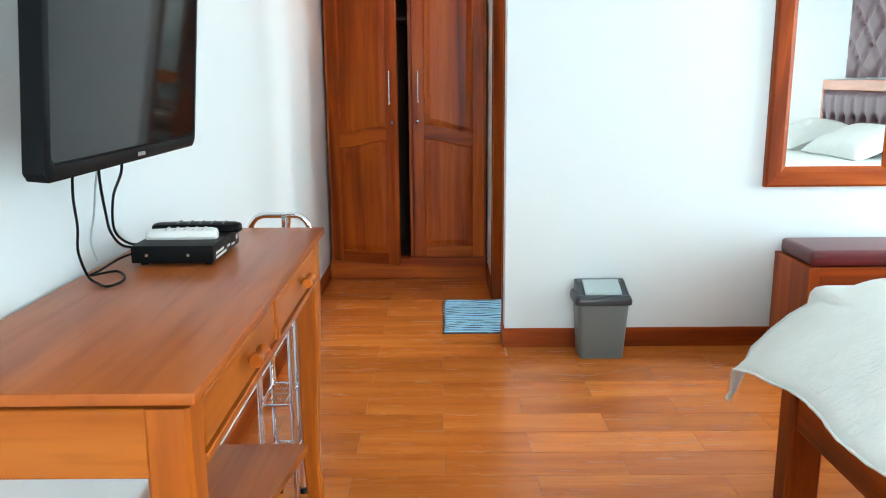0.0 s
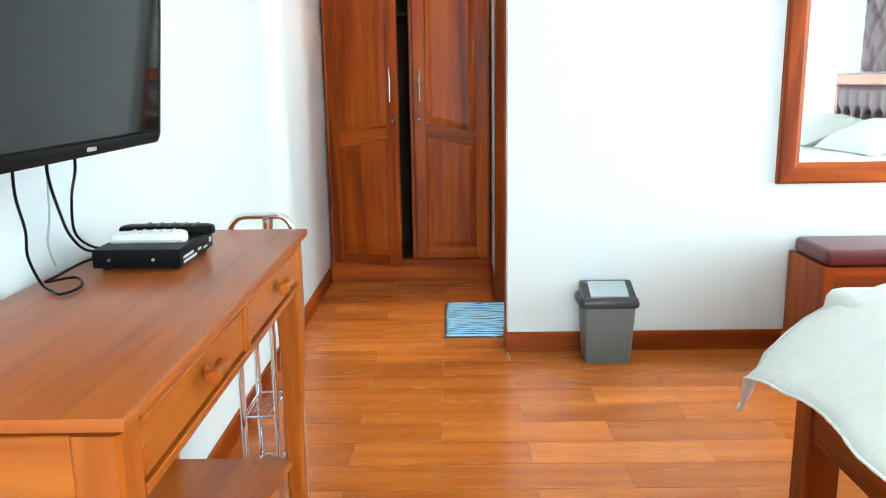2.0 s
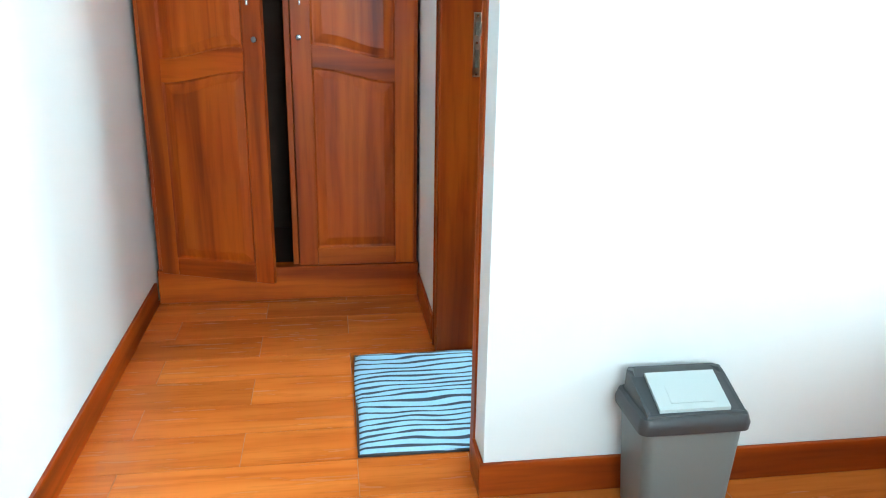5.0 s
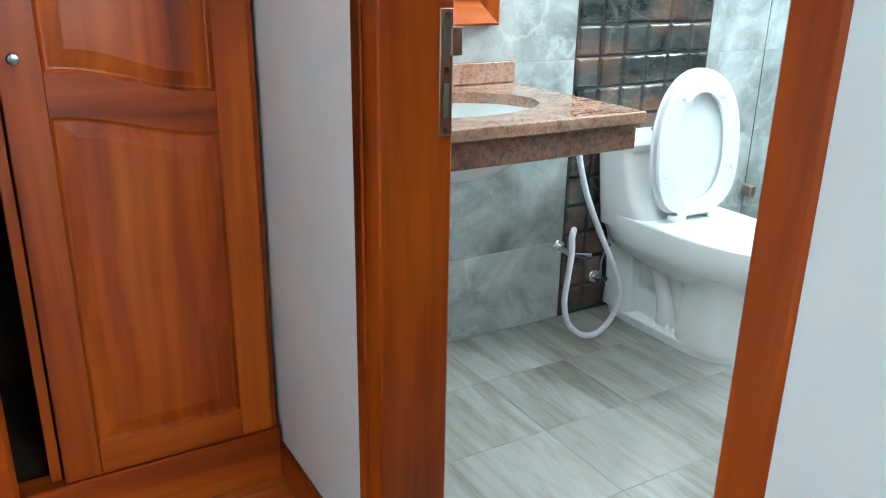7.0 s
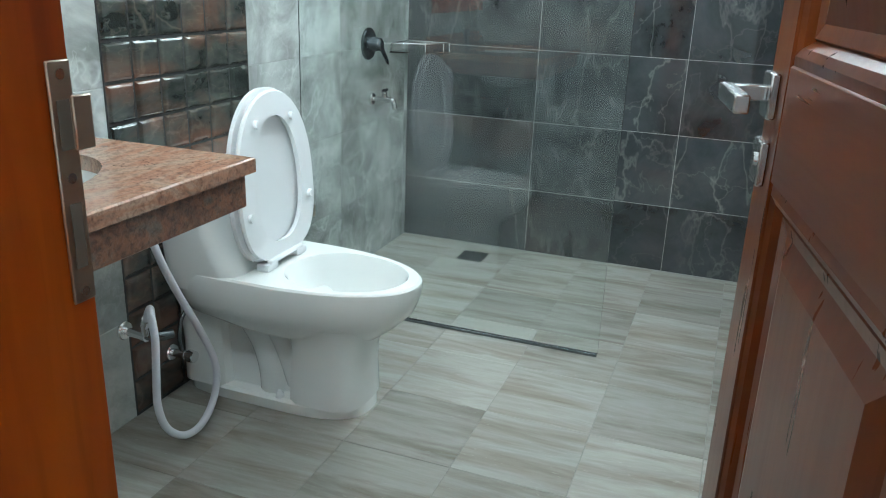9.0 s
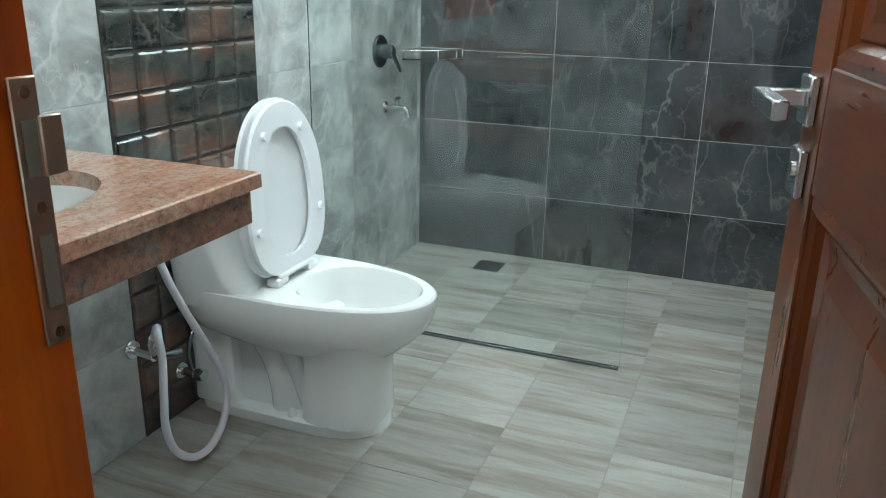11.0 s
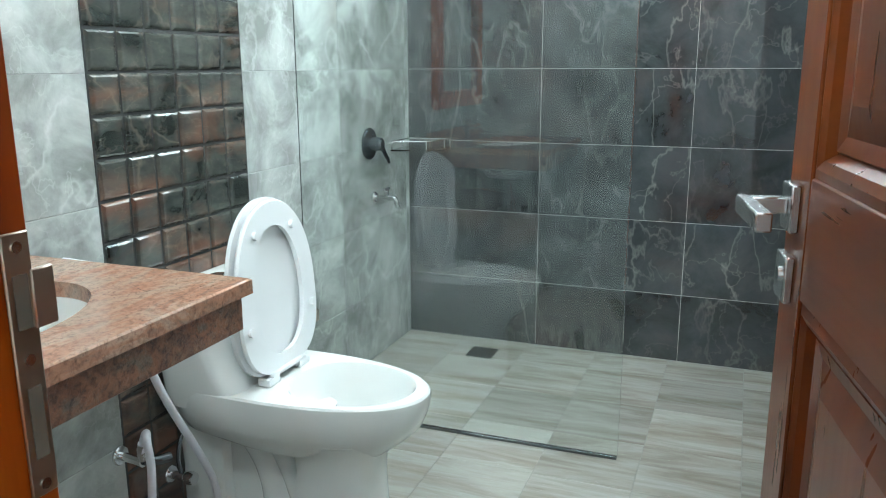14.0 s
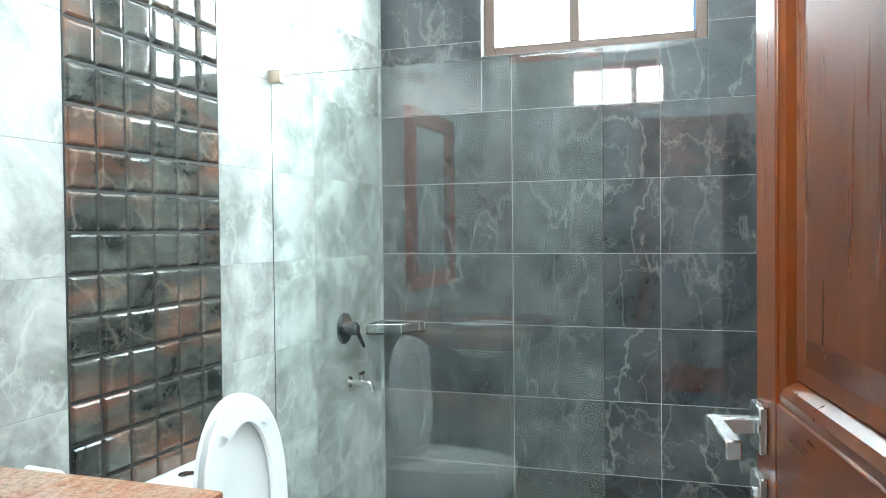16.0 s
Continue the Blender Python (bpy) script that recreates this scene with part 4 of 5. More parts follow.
def tufted(x, y0, y1, z0, z1, py, pz, diamond):
    """Padded panel facing -x, dimpled at buttons or creased along diamond seams."""
    bm = bmesh.new()
    ny, nz = 72, 28
    g = []
    for j in range(nz + 1):
        row = []
        for i in range(ny + 1):
            y, z = y0 + (y1 - y0) * i / ny, z0 + (z1 - z0) * j / nz
            if diamond:
                a = abs(((y / py + z / pz) % 1) - 0.5) * 2
                c = abs(((y / py - z / pz) % 1) - 0.5) * 2
                d = 0.03 * (1 - max(a, c) ** 8)
            else:
                k = (y - y0) / py - 0.5
                q = (k - round(k)) * py
                w = z - (z0 + z1) / 2
                d = 0.045 - 0.034 * math.exp(-(q * q + w * w) / 0.0011) - 0.008 * math.exp(-(q * q) / 0.0004)
            e = min(i, ny - i, j, nz - j)
            row.append(bm.verts.new((x - d * min(1, 0.25 + e * 0.35), y, z)))
        g.append(row)
    for j in range(nz):
        for i in range(ny):
            bm.faces.new((g[j][i], g[j][i + 1], g[j + 1][i + 1], g[j + 1][i]))
    back = bmesh.ops.extrude_face_region(bm, geom=list(bm.faces))
    for v in back["geom"]:
        if isinstance(v, bmesh.types.BMVert):
            v.co.x = x + 0.002
    return bm


bed()


def bedspread():
    bm = bmesh.new()
    nx, ny = 90, 80
    x0, x1, y0, y1 = 0.832, 3.17, 0.62, 2.62
    g = []
    for j in range(ny + 1):
        row = []
        for i in range(nx + 1):
            u, v = i / nx, j / ny
            x, y = x0 + (x1 - x0) * u, y0 + (y1 - y0) * v
            # the foot end hangs out and sinks, most at the corner; the sides fall past the mattress
            foot = max(0.0, (1.26 - x) / 0.45)
            corner = max(0.0, min(1.0, (y - 2.02) / 0.50))
            side = min(1.0, max(0.0, (y - 2.46) / 0.14, (1.00 - y) / 0.38))
            z = 0.716 - 0.185 * foot ** 1.9 - 0.125 * corner ** 1.9 * foot ** 1.5 - 0.05 * side ** 1.6
            if side > 0:
                y -= math.copysign(0.04 * side ** 2, y - 1.7)
            z += 0.005 * math.sin(y * 17 + 1.5 * math.sin(x * 7)) * foot ** 2 + 0.008 * math.sin(x * 19) * side ** 2
            z += 0.007 * noise.noise((x * 3.2, y * 3.2, 0.3)) + 0.004 * noise.noise((x * 13, y * 13, 1.3))
            x += 0.012 * math.sin(y * 12.5 + 0.6) * foot ** 3 
            # the corner tip hangs straight down below the hem
            tip = max(0.0, 1.0 - math.hypot((x - 0.84) / 0.10, (y - 2.57) / 0.15))
            z -= 0.060 * tip
            x += 0.035 * tip
            row.append(bm.verts.new((x, y, z)))
        g.append(row)
    for j in range(ny):
        for i in range(nx):
            bm.faces.new((g[j][i], g[j][i + 1], g[j + 1][i + 1], g[j + 1][i]))
    edge = [v.co.copy() for v in (r[0] for r in g)] + [v.co.copy() for v in g[ny]]
    ob = solid("bedspread", bm, bed_linen, "white textured bedspread draped over the foot of the bed", "bedspread", "thing")
    s = ob.modifiers.new("thickness", "SOLIDIFY")
    s.thickness, s.offset = 0.005, -1
    part("hem", tube(bmesh.new(), edge, [0.0042 if k % 2 else 0.0030 for k in range(len(edge))], 8), bed_linen, ob, "stitched scalloped hem")


bedspread()


def pillow(at, turn, tilt, group):
    bm = bmesh.new()
    n = 22
    top, bot = [], []
    for j in range(n + 1):
        ra, rb = [], []
        for i in range(n + 1):
            u, v = 2 * i / n - 1, 2 * j / n - 1
            f = (max(0, 1 - u ** 4) * max(0, 1 - v ** 4)) ** 0.6
            x, y = 0.23 * u * (1 - 0.06 * (1 - v * v)), 0.35 * v * (1 - 0.05 * (1 - u * u))
            h = 0.085 * f + 0.008 * noise.noise((x * 8 + at[1], y * 8, 0.5)) * f
            ra.append(bm.verts.new((x, y, 0.07 + h)))
            rb.append(bm.verts.new((x, y, 0.07 - 0.07 * f)) if 0 < i < n and 0 < j < n else ra[-1])
        top.append(ra)
        bot.append(rb)
    for j in range(n):
        for i in range(n):
            bm.faces.new((top[j][i], top[j][i + 1], top[j + 1][i + 1], top[j + 1][i]))
            f = [bot[j][i], bot[j + 1][i], bot[j + 1][i + 1], bot[j][i + 1]]
            if len(set(f)) == 4 and not all(q in (top[j][i], top[j + 1][i], top[j + 1][i + 1], top[j][i + 1]) for q in f):
                bm.faces.new(f)
    ob = solid("pillow", bm, bed_linen, "plump white pillow propped against the headboard", "pillow", "thing", group)
    ob.location, ob.rotation_euler = at, (0, radians(tilt), radians(turn))


pillow((2.92, 1.30, 0.75), 4, -22, "pillows on the bed")
pillow((2.92, 2.12, 0.75), -3, -22, "pillows on the bed")


# ---- bathroom things ----
def vanity():
    v = thing("vanity_counter", "polished pink granite washbasin counter fixed to the wall", "counter", (0.85, BY1, 0.846))
    x0, x1, y0, y1, zt = BX0 + 0.011, 1.224, 5.178, BY1 - 0.001, 0.846
    cx, cy, rx, ry = 0.822, 5.470, 0.265, 0.180
    n = 64

    def edge(a, inset=0.0):
        c, s = math.cos(a), math.sin(a)
        k = min((x1 - inset - cx if c > 0 else cx - x0) / max(abs(c), 1e-6), (y1 - cy if s > 0 else cy - y0 - inset) / max(abs(s), 1e-6))
        return cx + k * c, cy + k * s
    corners = [math.atan2(y - cy, x - cx) for x in (x0, x1) for y in (y0, y1)]
    angs = sorted([2 * math.pi * k / n - math.pi for k in range(n)] + corners)
    rings = [[(cx + rx * math.cos(a), cy + ry * math.sin(a), zt - 0.028) for a in angs], [(cx + rx * math.cos(a), cy + ry * math.sin(a), zt) for a in angs],
             [(*edge(a, 0.003), zt) for a in angs], [(*edge(a), zt - 0.003) for a in angs], [(*edge(a), zt - 0.028) for a in angs]]
    bm = loft(bmesh.new(), rings + [rings[0]], (False, False))
    bmesh.ops.remove_doubles(bm, verts=bm.verts, dist=1e-5)
    part("countertop", bm, pink_granite, v, smooth=False)
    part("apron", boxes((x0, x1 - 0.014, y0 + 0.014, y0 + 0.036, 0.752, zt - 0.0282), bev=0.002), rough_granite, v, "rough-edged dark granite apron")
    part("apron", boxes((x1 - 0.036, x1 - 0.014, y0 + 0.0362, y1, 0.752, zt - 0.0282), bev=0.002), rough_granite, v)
    part("splashback", boxes((x0, x1 + 0.006, y1 - 0.020, y1, zt + 0.0005, zt + 0.062), bev=0.003), pink_granite, v, "pink granite splashback strip")
    b = thing("washbasin", "white oval ceramic washbasin set under the granite counter", "basin", (cx, cy, 0.70))
    prof = ((1.03, 0.8175), (1.0, 0.8175), (0.97, 0.79), (0.86, 0.735), (0.6, 0.695), (0.25, 0.682), (0.07, 0.678))
    prof_out = ((0.09, 0.655), (0.3, 0.66), (0.66, 0.678), (0.9, 0.72), (1.0, 0.77), (1.05, 0.812))
    ring = lambda s, z: [(cx + rx * s * math.cos(a), cy + ry * s * math.sin(a), z) for a in [2 * math.pi * k / 40 for k in range(40)]]
    part("bowl", loft(bmesh.new(), [ring(s, z) for s, z in prof + prof_out] + [ring(*prof[0])], (False, False)), ceramic, b)
    part("waste", disc(bmesh.new(), (cx, cy, 0.676), (0, 0, 1), 0.022, 0.004, 20), chrome, b)
    part("overflow", disc(bmesh.new(), (cx + 0.03, cy + 0.166, 0.775), (0, -1, 0.3), 0.010, 0.006, 16), chrome, b)
    f = thing("basin_tap", "small chrome basin tap with a cross handle", "tap", (0.850, 5.69, zt))
    part("body", tube(bmesh.new(), [(0.85, 5.69, zt), (0.85, 5.69, zt + 0.008), (0.85, 5.69, zt + 0.010), (0.85, 5.69, zt + 0.06), (0.85, 5.69, zt + 0.075)], [0.027, 0.027, 0.019, 0.017, 0.012], 18), chrome, f)
    part("spout", tube(bmesh.new(), smooth_line([(0.85, 5.685, zt + 0.045), (0.86, 5.64, zt + 0.062), (0.87, 5.60, zt + 0.055), (0.875, 5.585, zt + 0.035)], 5), 0.0105, 12), chrome, f)
    bm = tube(bmesh.new(), [(0.85, 5.69, zt + 0.07), (0.85, 5.69, zt + 0.105)], 0.014, 14)
    for a in range(4):
        c, s = math.cos(a * math.pi / 2 + 0.5), math.sin(a * math.pi / 2 + 0.5)
        tube(bm, [(0.85, 5.69, zt + 0.094), (0.85 + 0.03 * c, 5.69 + 0.03 * s, zt + 0.096), (0.85 + 0.034 * c, 5.69 + 0.034 * s, zt + 0.096)], [0.005, 0.006, 0.003], 8)
    part("handle", bm, chrome, f)
    t = thing("waste_trap", "chrome bottle trap pipe below the washbasin", "pipe", (cx, cy, 0.44))
    part("tailpipe", tube(bmesh.new(), [(cx, cy, 0.652), (cx, cy, 0.64), (cx, cy, 0.638), (cx, cy, 0.50)], [0.026, 0.026, 0.016, 0.016], 16), chrome, t)
    arc = [(cx - 0.036 + 0.036 * math.cos(a), cy, 0.50 - 0.045 * math.sin(a)) for a in [math.pi * k / 10 for k in range(11)]]
    part("bend", tube(bmesh.new(), arc, 0.017, 14), chrome, t)
    part("outlet", tube(bmesh.new(), smooth_line([(cx - 0.072, cy, 0.50), (cx - 0.074, cy + 0.01, 0.55), (cx - 0.08, cy + 0.08, 0.57), (cx - 0.08, BY1, 0.57)], 5), 0.016, 14), chrome, t)
    for x in (cx, cx - 0.072):
        part("nut", tube(bmesh.new(), [(x, cy, 0.492), (x, cy, 0.512)], 0.0225, 10), chrome, t)


vanity()


def vanity_mirror():
    m = thing("vanity_mirror", "mirror in a moulded wooden frame above the washbasin", "mirror", (0.82, BY1, 1.01))
    x0, x1, z0, z1, f, y = 0.50, 1.158, 1.012, 1.90, 0.082, BY1 - 0.001
    o = [(x0, z0), (x1, z0), (x1, z1), (x0, z1)]
    i = [(x0 + f, z0 + f), (x1 - f, z0 + f), (x1 - f, z1 - f), (x0 + f, z1 - f)]
    for k in range(4):
        j = (k + 1) % 4
        rings = []
        for (ax, az), (bx, bz) in ((o[k], i[k]), (o[j], i[j])):
            rings.append([(ax + (bx - ax) * u, y - d, az + (bz - az) * u) for u, d in ((0, 0), (0, 0.03), (0.08, 0.036), (0.18, 0.03), (0.8, 0.026), (0.9, 0.032), (1.0, 0.02), (1.0, 0.0))])
        part("frame_bar", loft(bmesh.new(), rings), teak_x if k % 2 == 0 else teak_z, m)
    part("mirror_glass", boxes((x0 + f - 0.002, x1 - f + 0.002, y - 0.014, y - 0.003, z0 + f - 0.002, z1 - f + 0.002)), mirror_silver, m, "clear silvered mirror glass", smooth=False)


vanity_mirror()


def egg(cx, y0, y1, hw, z, pf=2.1, pb=3.2, n=48, wide=0.58):
    """Toilet outline: rounded towards the front (low y), squarer at the back."""
    ym = y0 + (y1 - y0) * wide
    out = []
    for k in range(n):
        a = 2 * math.pi * k / n
        c, s = math.cos(a), math.sin(a)
        p = pf if s < 0 else pb
        r = (abs(c) ** p + abs(s) ** p) ** (-1 / p)
        out.append((cx + hw * r * c, ym + (ym - y0 if s < 0 else y1 - ym) * r * s, z))
    return out


def toilet():
    cx = 1.774
    t = thing("toilet", "white one-piece ceramic toilet with the lid and seat raised", "toilet", (cx, 5.42, BF))
    yb = BY1 - 0.012
    # foot, column, recessed waist behind it
    part("base", loft(bmesh.new(), [egg(cx, 5.196, yb, 0.122, BF, 2.6, 6, wide=0.4), egg(cx, 5.198, yb, 0.121, BF + 0.028, 2.6, 6, wide=0.4), egg(cx, 5.203, yb, 0.112, BF + 0.036, 2.6, 6, wide=0.4)]), ceramic, t)
    part("column", loft(bmesh.new(), [egg(cx, 5.199, 5.405, 0.118, BF + 0.030, 2.8, 9, wide=0.45), egg(cx, 5.203, 5.402, 0.114, 0.14, 2.8, 9, wide=0.45), egg(cx, 5.200, 5.395, 0.112, 0.20, 2.8, 9, wide=0.45), egg(cx, 5.180, 5.400, 0.125, 0.255, 2.6, 6), egg(cx, 5.15, 5.45, 0.15, 0.30, 2.4, 5)]), ceramic, t)
    part("waist", loft(bmesh.new(), [egg(cx, 5.36, yb, 0.078, BF + 0.03, 4, 6, wide=0.5), egg(cx, 5.36, yb, 0.076, 0.16, 4, 6, wide=0.5), egg(cx, 5.34, yb, 0.084, 0.33, 4, 6, wide=0.5)]), ceramic, t)
    part("rear_column", loft(bmesh.new(), [egg(cx, 5.60, yb, 0.118, BF + 0.030, 9, 9, wide=0.5), egg(cx, 5.605, yb, 0.114, 0.16, 9, 9, wide=0.5), egg(cx, 5.60, yb, 0.126, 0.30, 9, 9, wide=0.5), egg(cx, 5.58, yb, 0.150, 0.36, 9, 9, wide=0.5)]), ceramic, t)
    for sx in (-1, 1):
        path = [(cx + sx * 0.050, 5.60, 0.345), (cx + sx * 0.054, 5.575, 0.29), (cx + sx * 0.058, 5.53, 0.245), (cx + sx * 0.060, 5.495, 0.19), (cx + sx * 0.060, 5.475, 0.12), (cx + sx * 0.060, 5.47, 0.045)]
        part("trapway", tube(bmesh.new(), smooth_line(path, 6), 0.042, 18), ceramic, t)
        path = [(cx + sx * 0.052, 5.52, 0.33), (cx + sx * 0.056, 5.49, 0.28), (cx + sx * 0.056, 5.45, 0.22), (cx + sx * 0.054, 5.42, 0.15), (cx + sx * 0.050, 5.40, 0.08)]
        part("trapway", tube(bmesh.new(), smooth_line(path, 6), 0.034, 18), ceramic, t)
        part("bolt_cap", tube(bmesh.new(), [(cx + sx * 0.106, 5.43, BF + 0.034), (cx + sx * 0.106, 5.43, BF + 0.046), (cx + sx * 0.106, 5.43, BF + 0.056)], [0.012, 0.011, 0.004], 14), seat_plastic, t)
    # bowl and the deck that runs back into the tank; hollow inside
    outer = [egg(cx, 5.175, 5.62, 0.120, 0.245, 2.3, 3), egg(cx, 5.125, yb, 0.158, 0.285, 2.3, 3.4), egg(cx, 5.085, yb, 0.180, 0.325, 2.25, 4), egg(cx, 5.069, yb, 0.184, 0.365, 2.2, 5), egg(cx, 5.063, yb, 0.186, 0.397, 2.2, 5), egg(cx, 5.065, yb, 0.185, 0.409, 2.2, 5), egg(cx, 5.071, yb, 0.180, 0.414, 2.2, 5)]
    inner = [egg(cx, 5.103, 5.440, 0.142, 0.414, 2.1, 2.2), egg(cx, 5.110, 5.432, 0.136, 0.404, 2.1, 2.2), egg(cx, 5.118, 5.425, 0.129, 0.37, 2.1, 2.2), egg(cx, 5.15, 5.395, 0.108, 0.31, 2.1, 2.2), egg(cx, 5.19, 5.36, 0.075, 0.27, 2, 2), egg(cx, 5.22, 5.33, 0.045, 0.25, 2, 2)]
    part("bowl", loft(bmesh.new(), outer + inner, (True, True)), ceramic, t)
    # tank rising in a slope from the deck
    tank = [egg(cx, 5.50, yb, 0.176, 0.36, 7, 7, wide=0.5), egg(cx, 5.505, yb, 0.183, 0.412, 7, 7, wide=0.5), egg(cx, 5.532, yb, 0.187, 0.45, 7, 7, wide=0.5), egg(cx, 5.563, yb, 0.193, 0.52, 7, 7, wide=0.5), egg(cx, 5.572, yb, 0.200, 0.59, 7, 7, wide=0.5), egg(cx, 5.573, yb, 0.202, 0.632, 7, 7, wide=0.5)]
    part("tank", loft(bmesh.new(), tank), ceramic, t)
    lid = [egg(cx, 5.566, yb + 0.002, 0.208, 0.633, 7, 7, wide=0.5), egg(cx, 5.564, yb + 0.002, 0.210, 0.650, 7, 7, wide=0.5), egg(cx, 5.572, yb, 0.204, 0.662, 7, 7, wide=0.5), egg(cx, 5.60, yb - 0.02, 0.17, 0.667, 6, 6, wide=0.5)]
    part("tank_lid", loft(bmesh.new(), lid), ceramic, t)
    part("flush_button", disc(bmesh.new(), (cx, 5.665, 0.666), (0, 0, 1), 0.024, 0.006, 20, 0.002), chrome, t)

    # raised seat ring and lid: flat shapes stood up on the hinge line
    def stand(pts, lift, thick):
        out = []
        for x, y, z in pts:
            r = 5.500 - y
            ang = radians(lift)
            out.append((x, 5.462 - math.cos(ang) * r + math.sin(ang) * z, 0.436 + math.sin(ang) * r + math.cos(ang) * z))
        return out
    s_out = lambda g, z: stand(egg(cx, 5.052 + g, 5.500 - g * 0.3, 0.181 - g, z, 2.15, 3.0, wide=0.55), 94, 0)
    s_in = lambda g, z: stand(egg(cx, 5.118 - g, 5.455 + g, 0.112 + g, z, 2.1, 2.4, wide=0.55), 94, 0)
    ring = [s_in(0, 0.0), s_out(0.004, 0.0), s_out(0.0, 0.006), s_out(0.002, 0.012), s_out(0.02, 0.020), s_in(0.012, 0.020), s_in(0.002, 0.014), s_in(0, 0.0)]
    seat = part("seat", loft(bmesh.new(), ring, (False, False)), seat_plastic, t, "raised white plastic seat ring")
    for x, y in ((-0.085, 5.13), (0.085, 5.13), (-0.148, 5.36), (0.148, 5.36)):
        pts = stand([(cx + x, y, 0.0), (cx + x, y, -0.010)], 94, 0)
        part("bumper", tube(bmesh.new(), [pts[0], pts[1]], 0.011, 12), seat_plastic, seat)
    l_out = lambda g, z: stand(egg(cx, 5.046 + g, 5.505 - g * 0.3, 0.185 - g, z, 2.15, 3.0, wide=0.55), 94, 0)
    part("lid", loft(bmesh.new(), [l_out(0.012, 0.0215), l_out(0.0, 0.0225), l_out(0.0, 0.034), l_out(0.010, 0.042), l_out(0.06, 0.046)]), seat_plastic, t, "raised white plastic lid")
    for sx in (-1, 1):
        part("hinge", boxes((cx + sx * 0.075 - 0.026, cx + sx * 0.075 + 0.026, 5.455, 5.492, 0.4145, 0.436), bev=0.006, seg=2), seat_plastic, t)
    part("hinge_bar", boxes((cx - 0.085, cx + 0.085, 5.456, 5.472, 0.430, 0.446), bev=0.005), seat_plastic, t)


toilet()


def bidet_hose():
    h = thing("bidet_hose", "white flexible bidet hose looping from a chrome wall valve", "hose", (1.46, 5.70, BF))
    pts = [(1.432, 5.665, 0.318), (1.418, 5.64, 0.362), (1.395, 5.61, 0.392), (1.368, 5.585, 0.385), (1.363, 5.575, 0.33), (1.345, 5.565, 0.25), (1.335, 5.56, 0.17), (1.353, 5.555, 0.10), (1.405, 5.55, 0.050), (1.47, 5.55, 0.040), (1.525, 5.55, 0.075), (1.555, 5.552, 0.14), (1.548, 5.555, 0.21), (1.50, 5.56, 0.315), (1.44, 5.565, 0.43), (1.40, 5.57, 0.52), (1.375, 5.575, 0.60), (1.35, 5.58, 0.70), (1.33, 5.585, 0.745)]
    part("hose", tube(bmesh.new(), smooth_line(pts, 7), 0.0095, 12), hose_plastic, h)
    part("ferrule", tube(bmesh.new(), smooth_line([(1.442, 5.672, 0.293), (1.432, 5.665, 0.32), (1.424, 5.652, 0.345)], 4), 0.0105, 12), chrome, h)
    part("spray_head", tube(bmesh.new(), [(1.332, 5.585, 0.740), (1.325, 5.60, 0.775), (1.32, 5.64, 0.80), (1.32, 5.72, 0.805)], [0.010, 0.012, 0.014, 0.012], 12), hose_plastic, h)
    v = thing("angle_valve", "small chrome angle valve on the dark mosaic for the bidet hose", "valve", (1.46, BY1, 0.28), group="wall valves by the toilet")
    part("rose", disc(bmesh.new(), (1.452, BY1 - 0.004, 0.283), (0, -1, 0), 0.025, 0.008, 20, 0.003), chrome, v)
    part("body", tube(bmesh.new(), [(1.452, BY1 - 0.008, 0.283), (1.447, 5.70, 0.283), (1.444, 5.672, 0.283)], [0.011, 0.011, 0.013], 14), chrome, v)
    part("knob", tube(bmesh.new(), [(1.444, 5.672, 0.283), (1.475, 5.650, 0.278), (1.50, 5.640, 0.276)], [0.008, 0.013, 0.013], 12), dark_metal, v)
    w = thing("angle_valve", "small chrome angle valve with a braided pipe to the toilet tank", "valve", (1.63, BY1, 0.14), group="wall valves by the toilet")
    part("rose", disc(bmesh.new(), (1.622, BY1 - 0.004, 0.145), (0, -1, 0), 0.024, 0.008, 20, 0.003), chrome, w)
    part("body", tube(bmesh.new(), [(1.622, BY1 - 0.008, 0.145), (1.622, 5.705, 0.145)], 0.012, 14), chrome, w)
    part("knob", tube(bmesh.new(), [(1.622, 5.706, 0.145), (1.622, 5.690, 0.145), (1.622, 5.672, 0.145)], [0.010, 0.019, 0.017], 10), chrome, w)
    part("supply_pipe", tube(bmesh.new(), smooth_line([(1.622, 5.715, 0.152), (1.615, 5.715, 0.20), (1.63, 5.715, 0.25), (1.665, 5.715, 0.28), (1.675, 5.71, 0.33), (1.675, 5.705, 0.365)], 5), 0.006, 10), dark_metal, w)


bidet_hose()


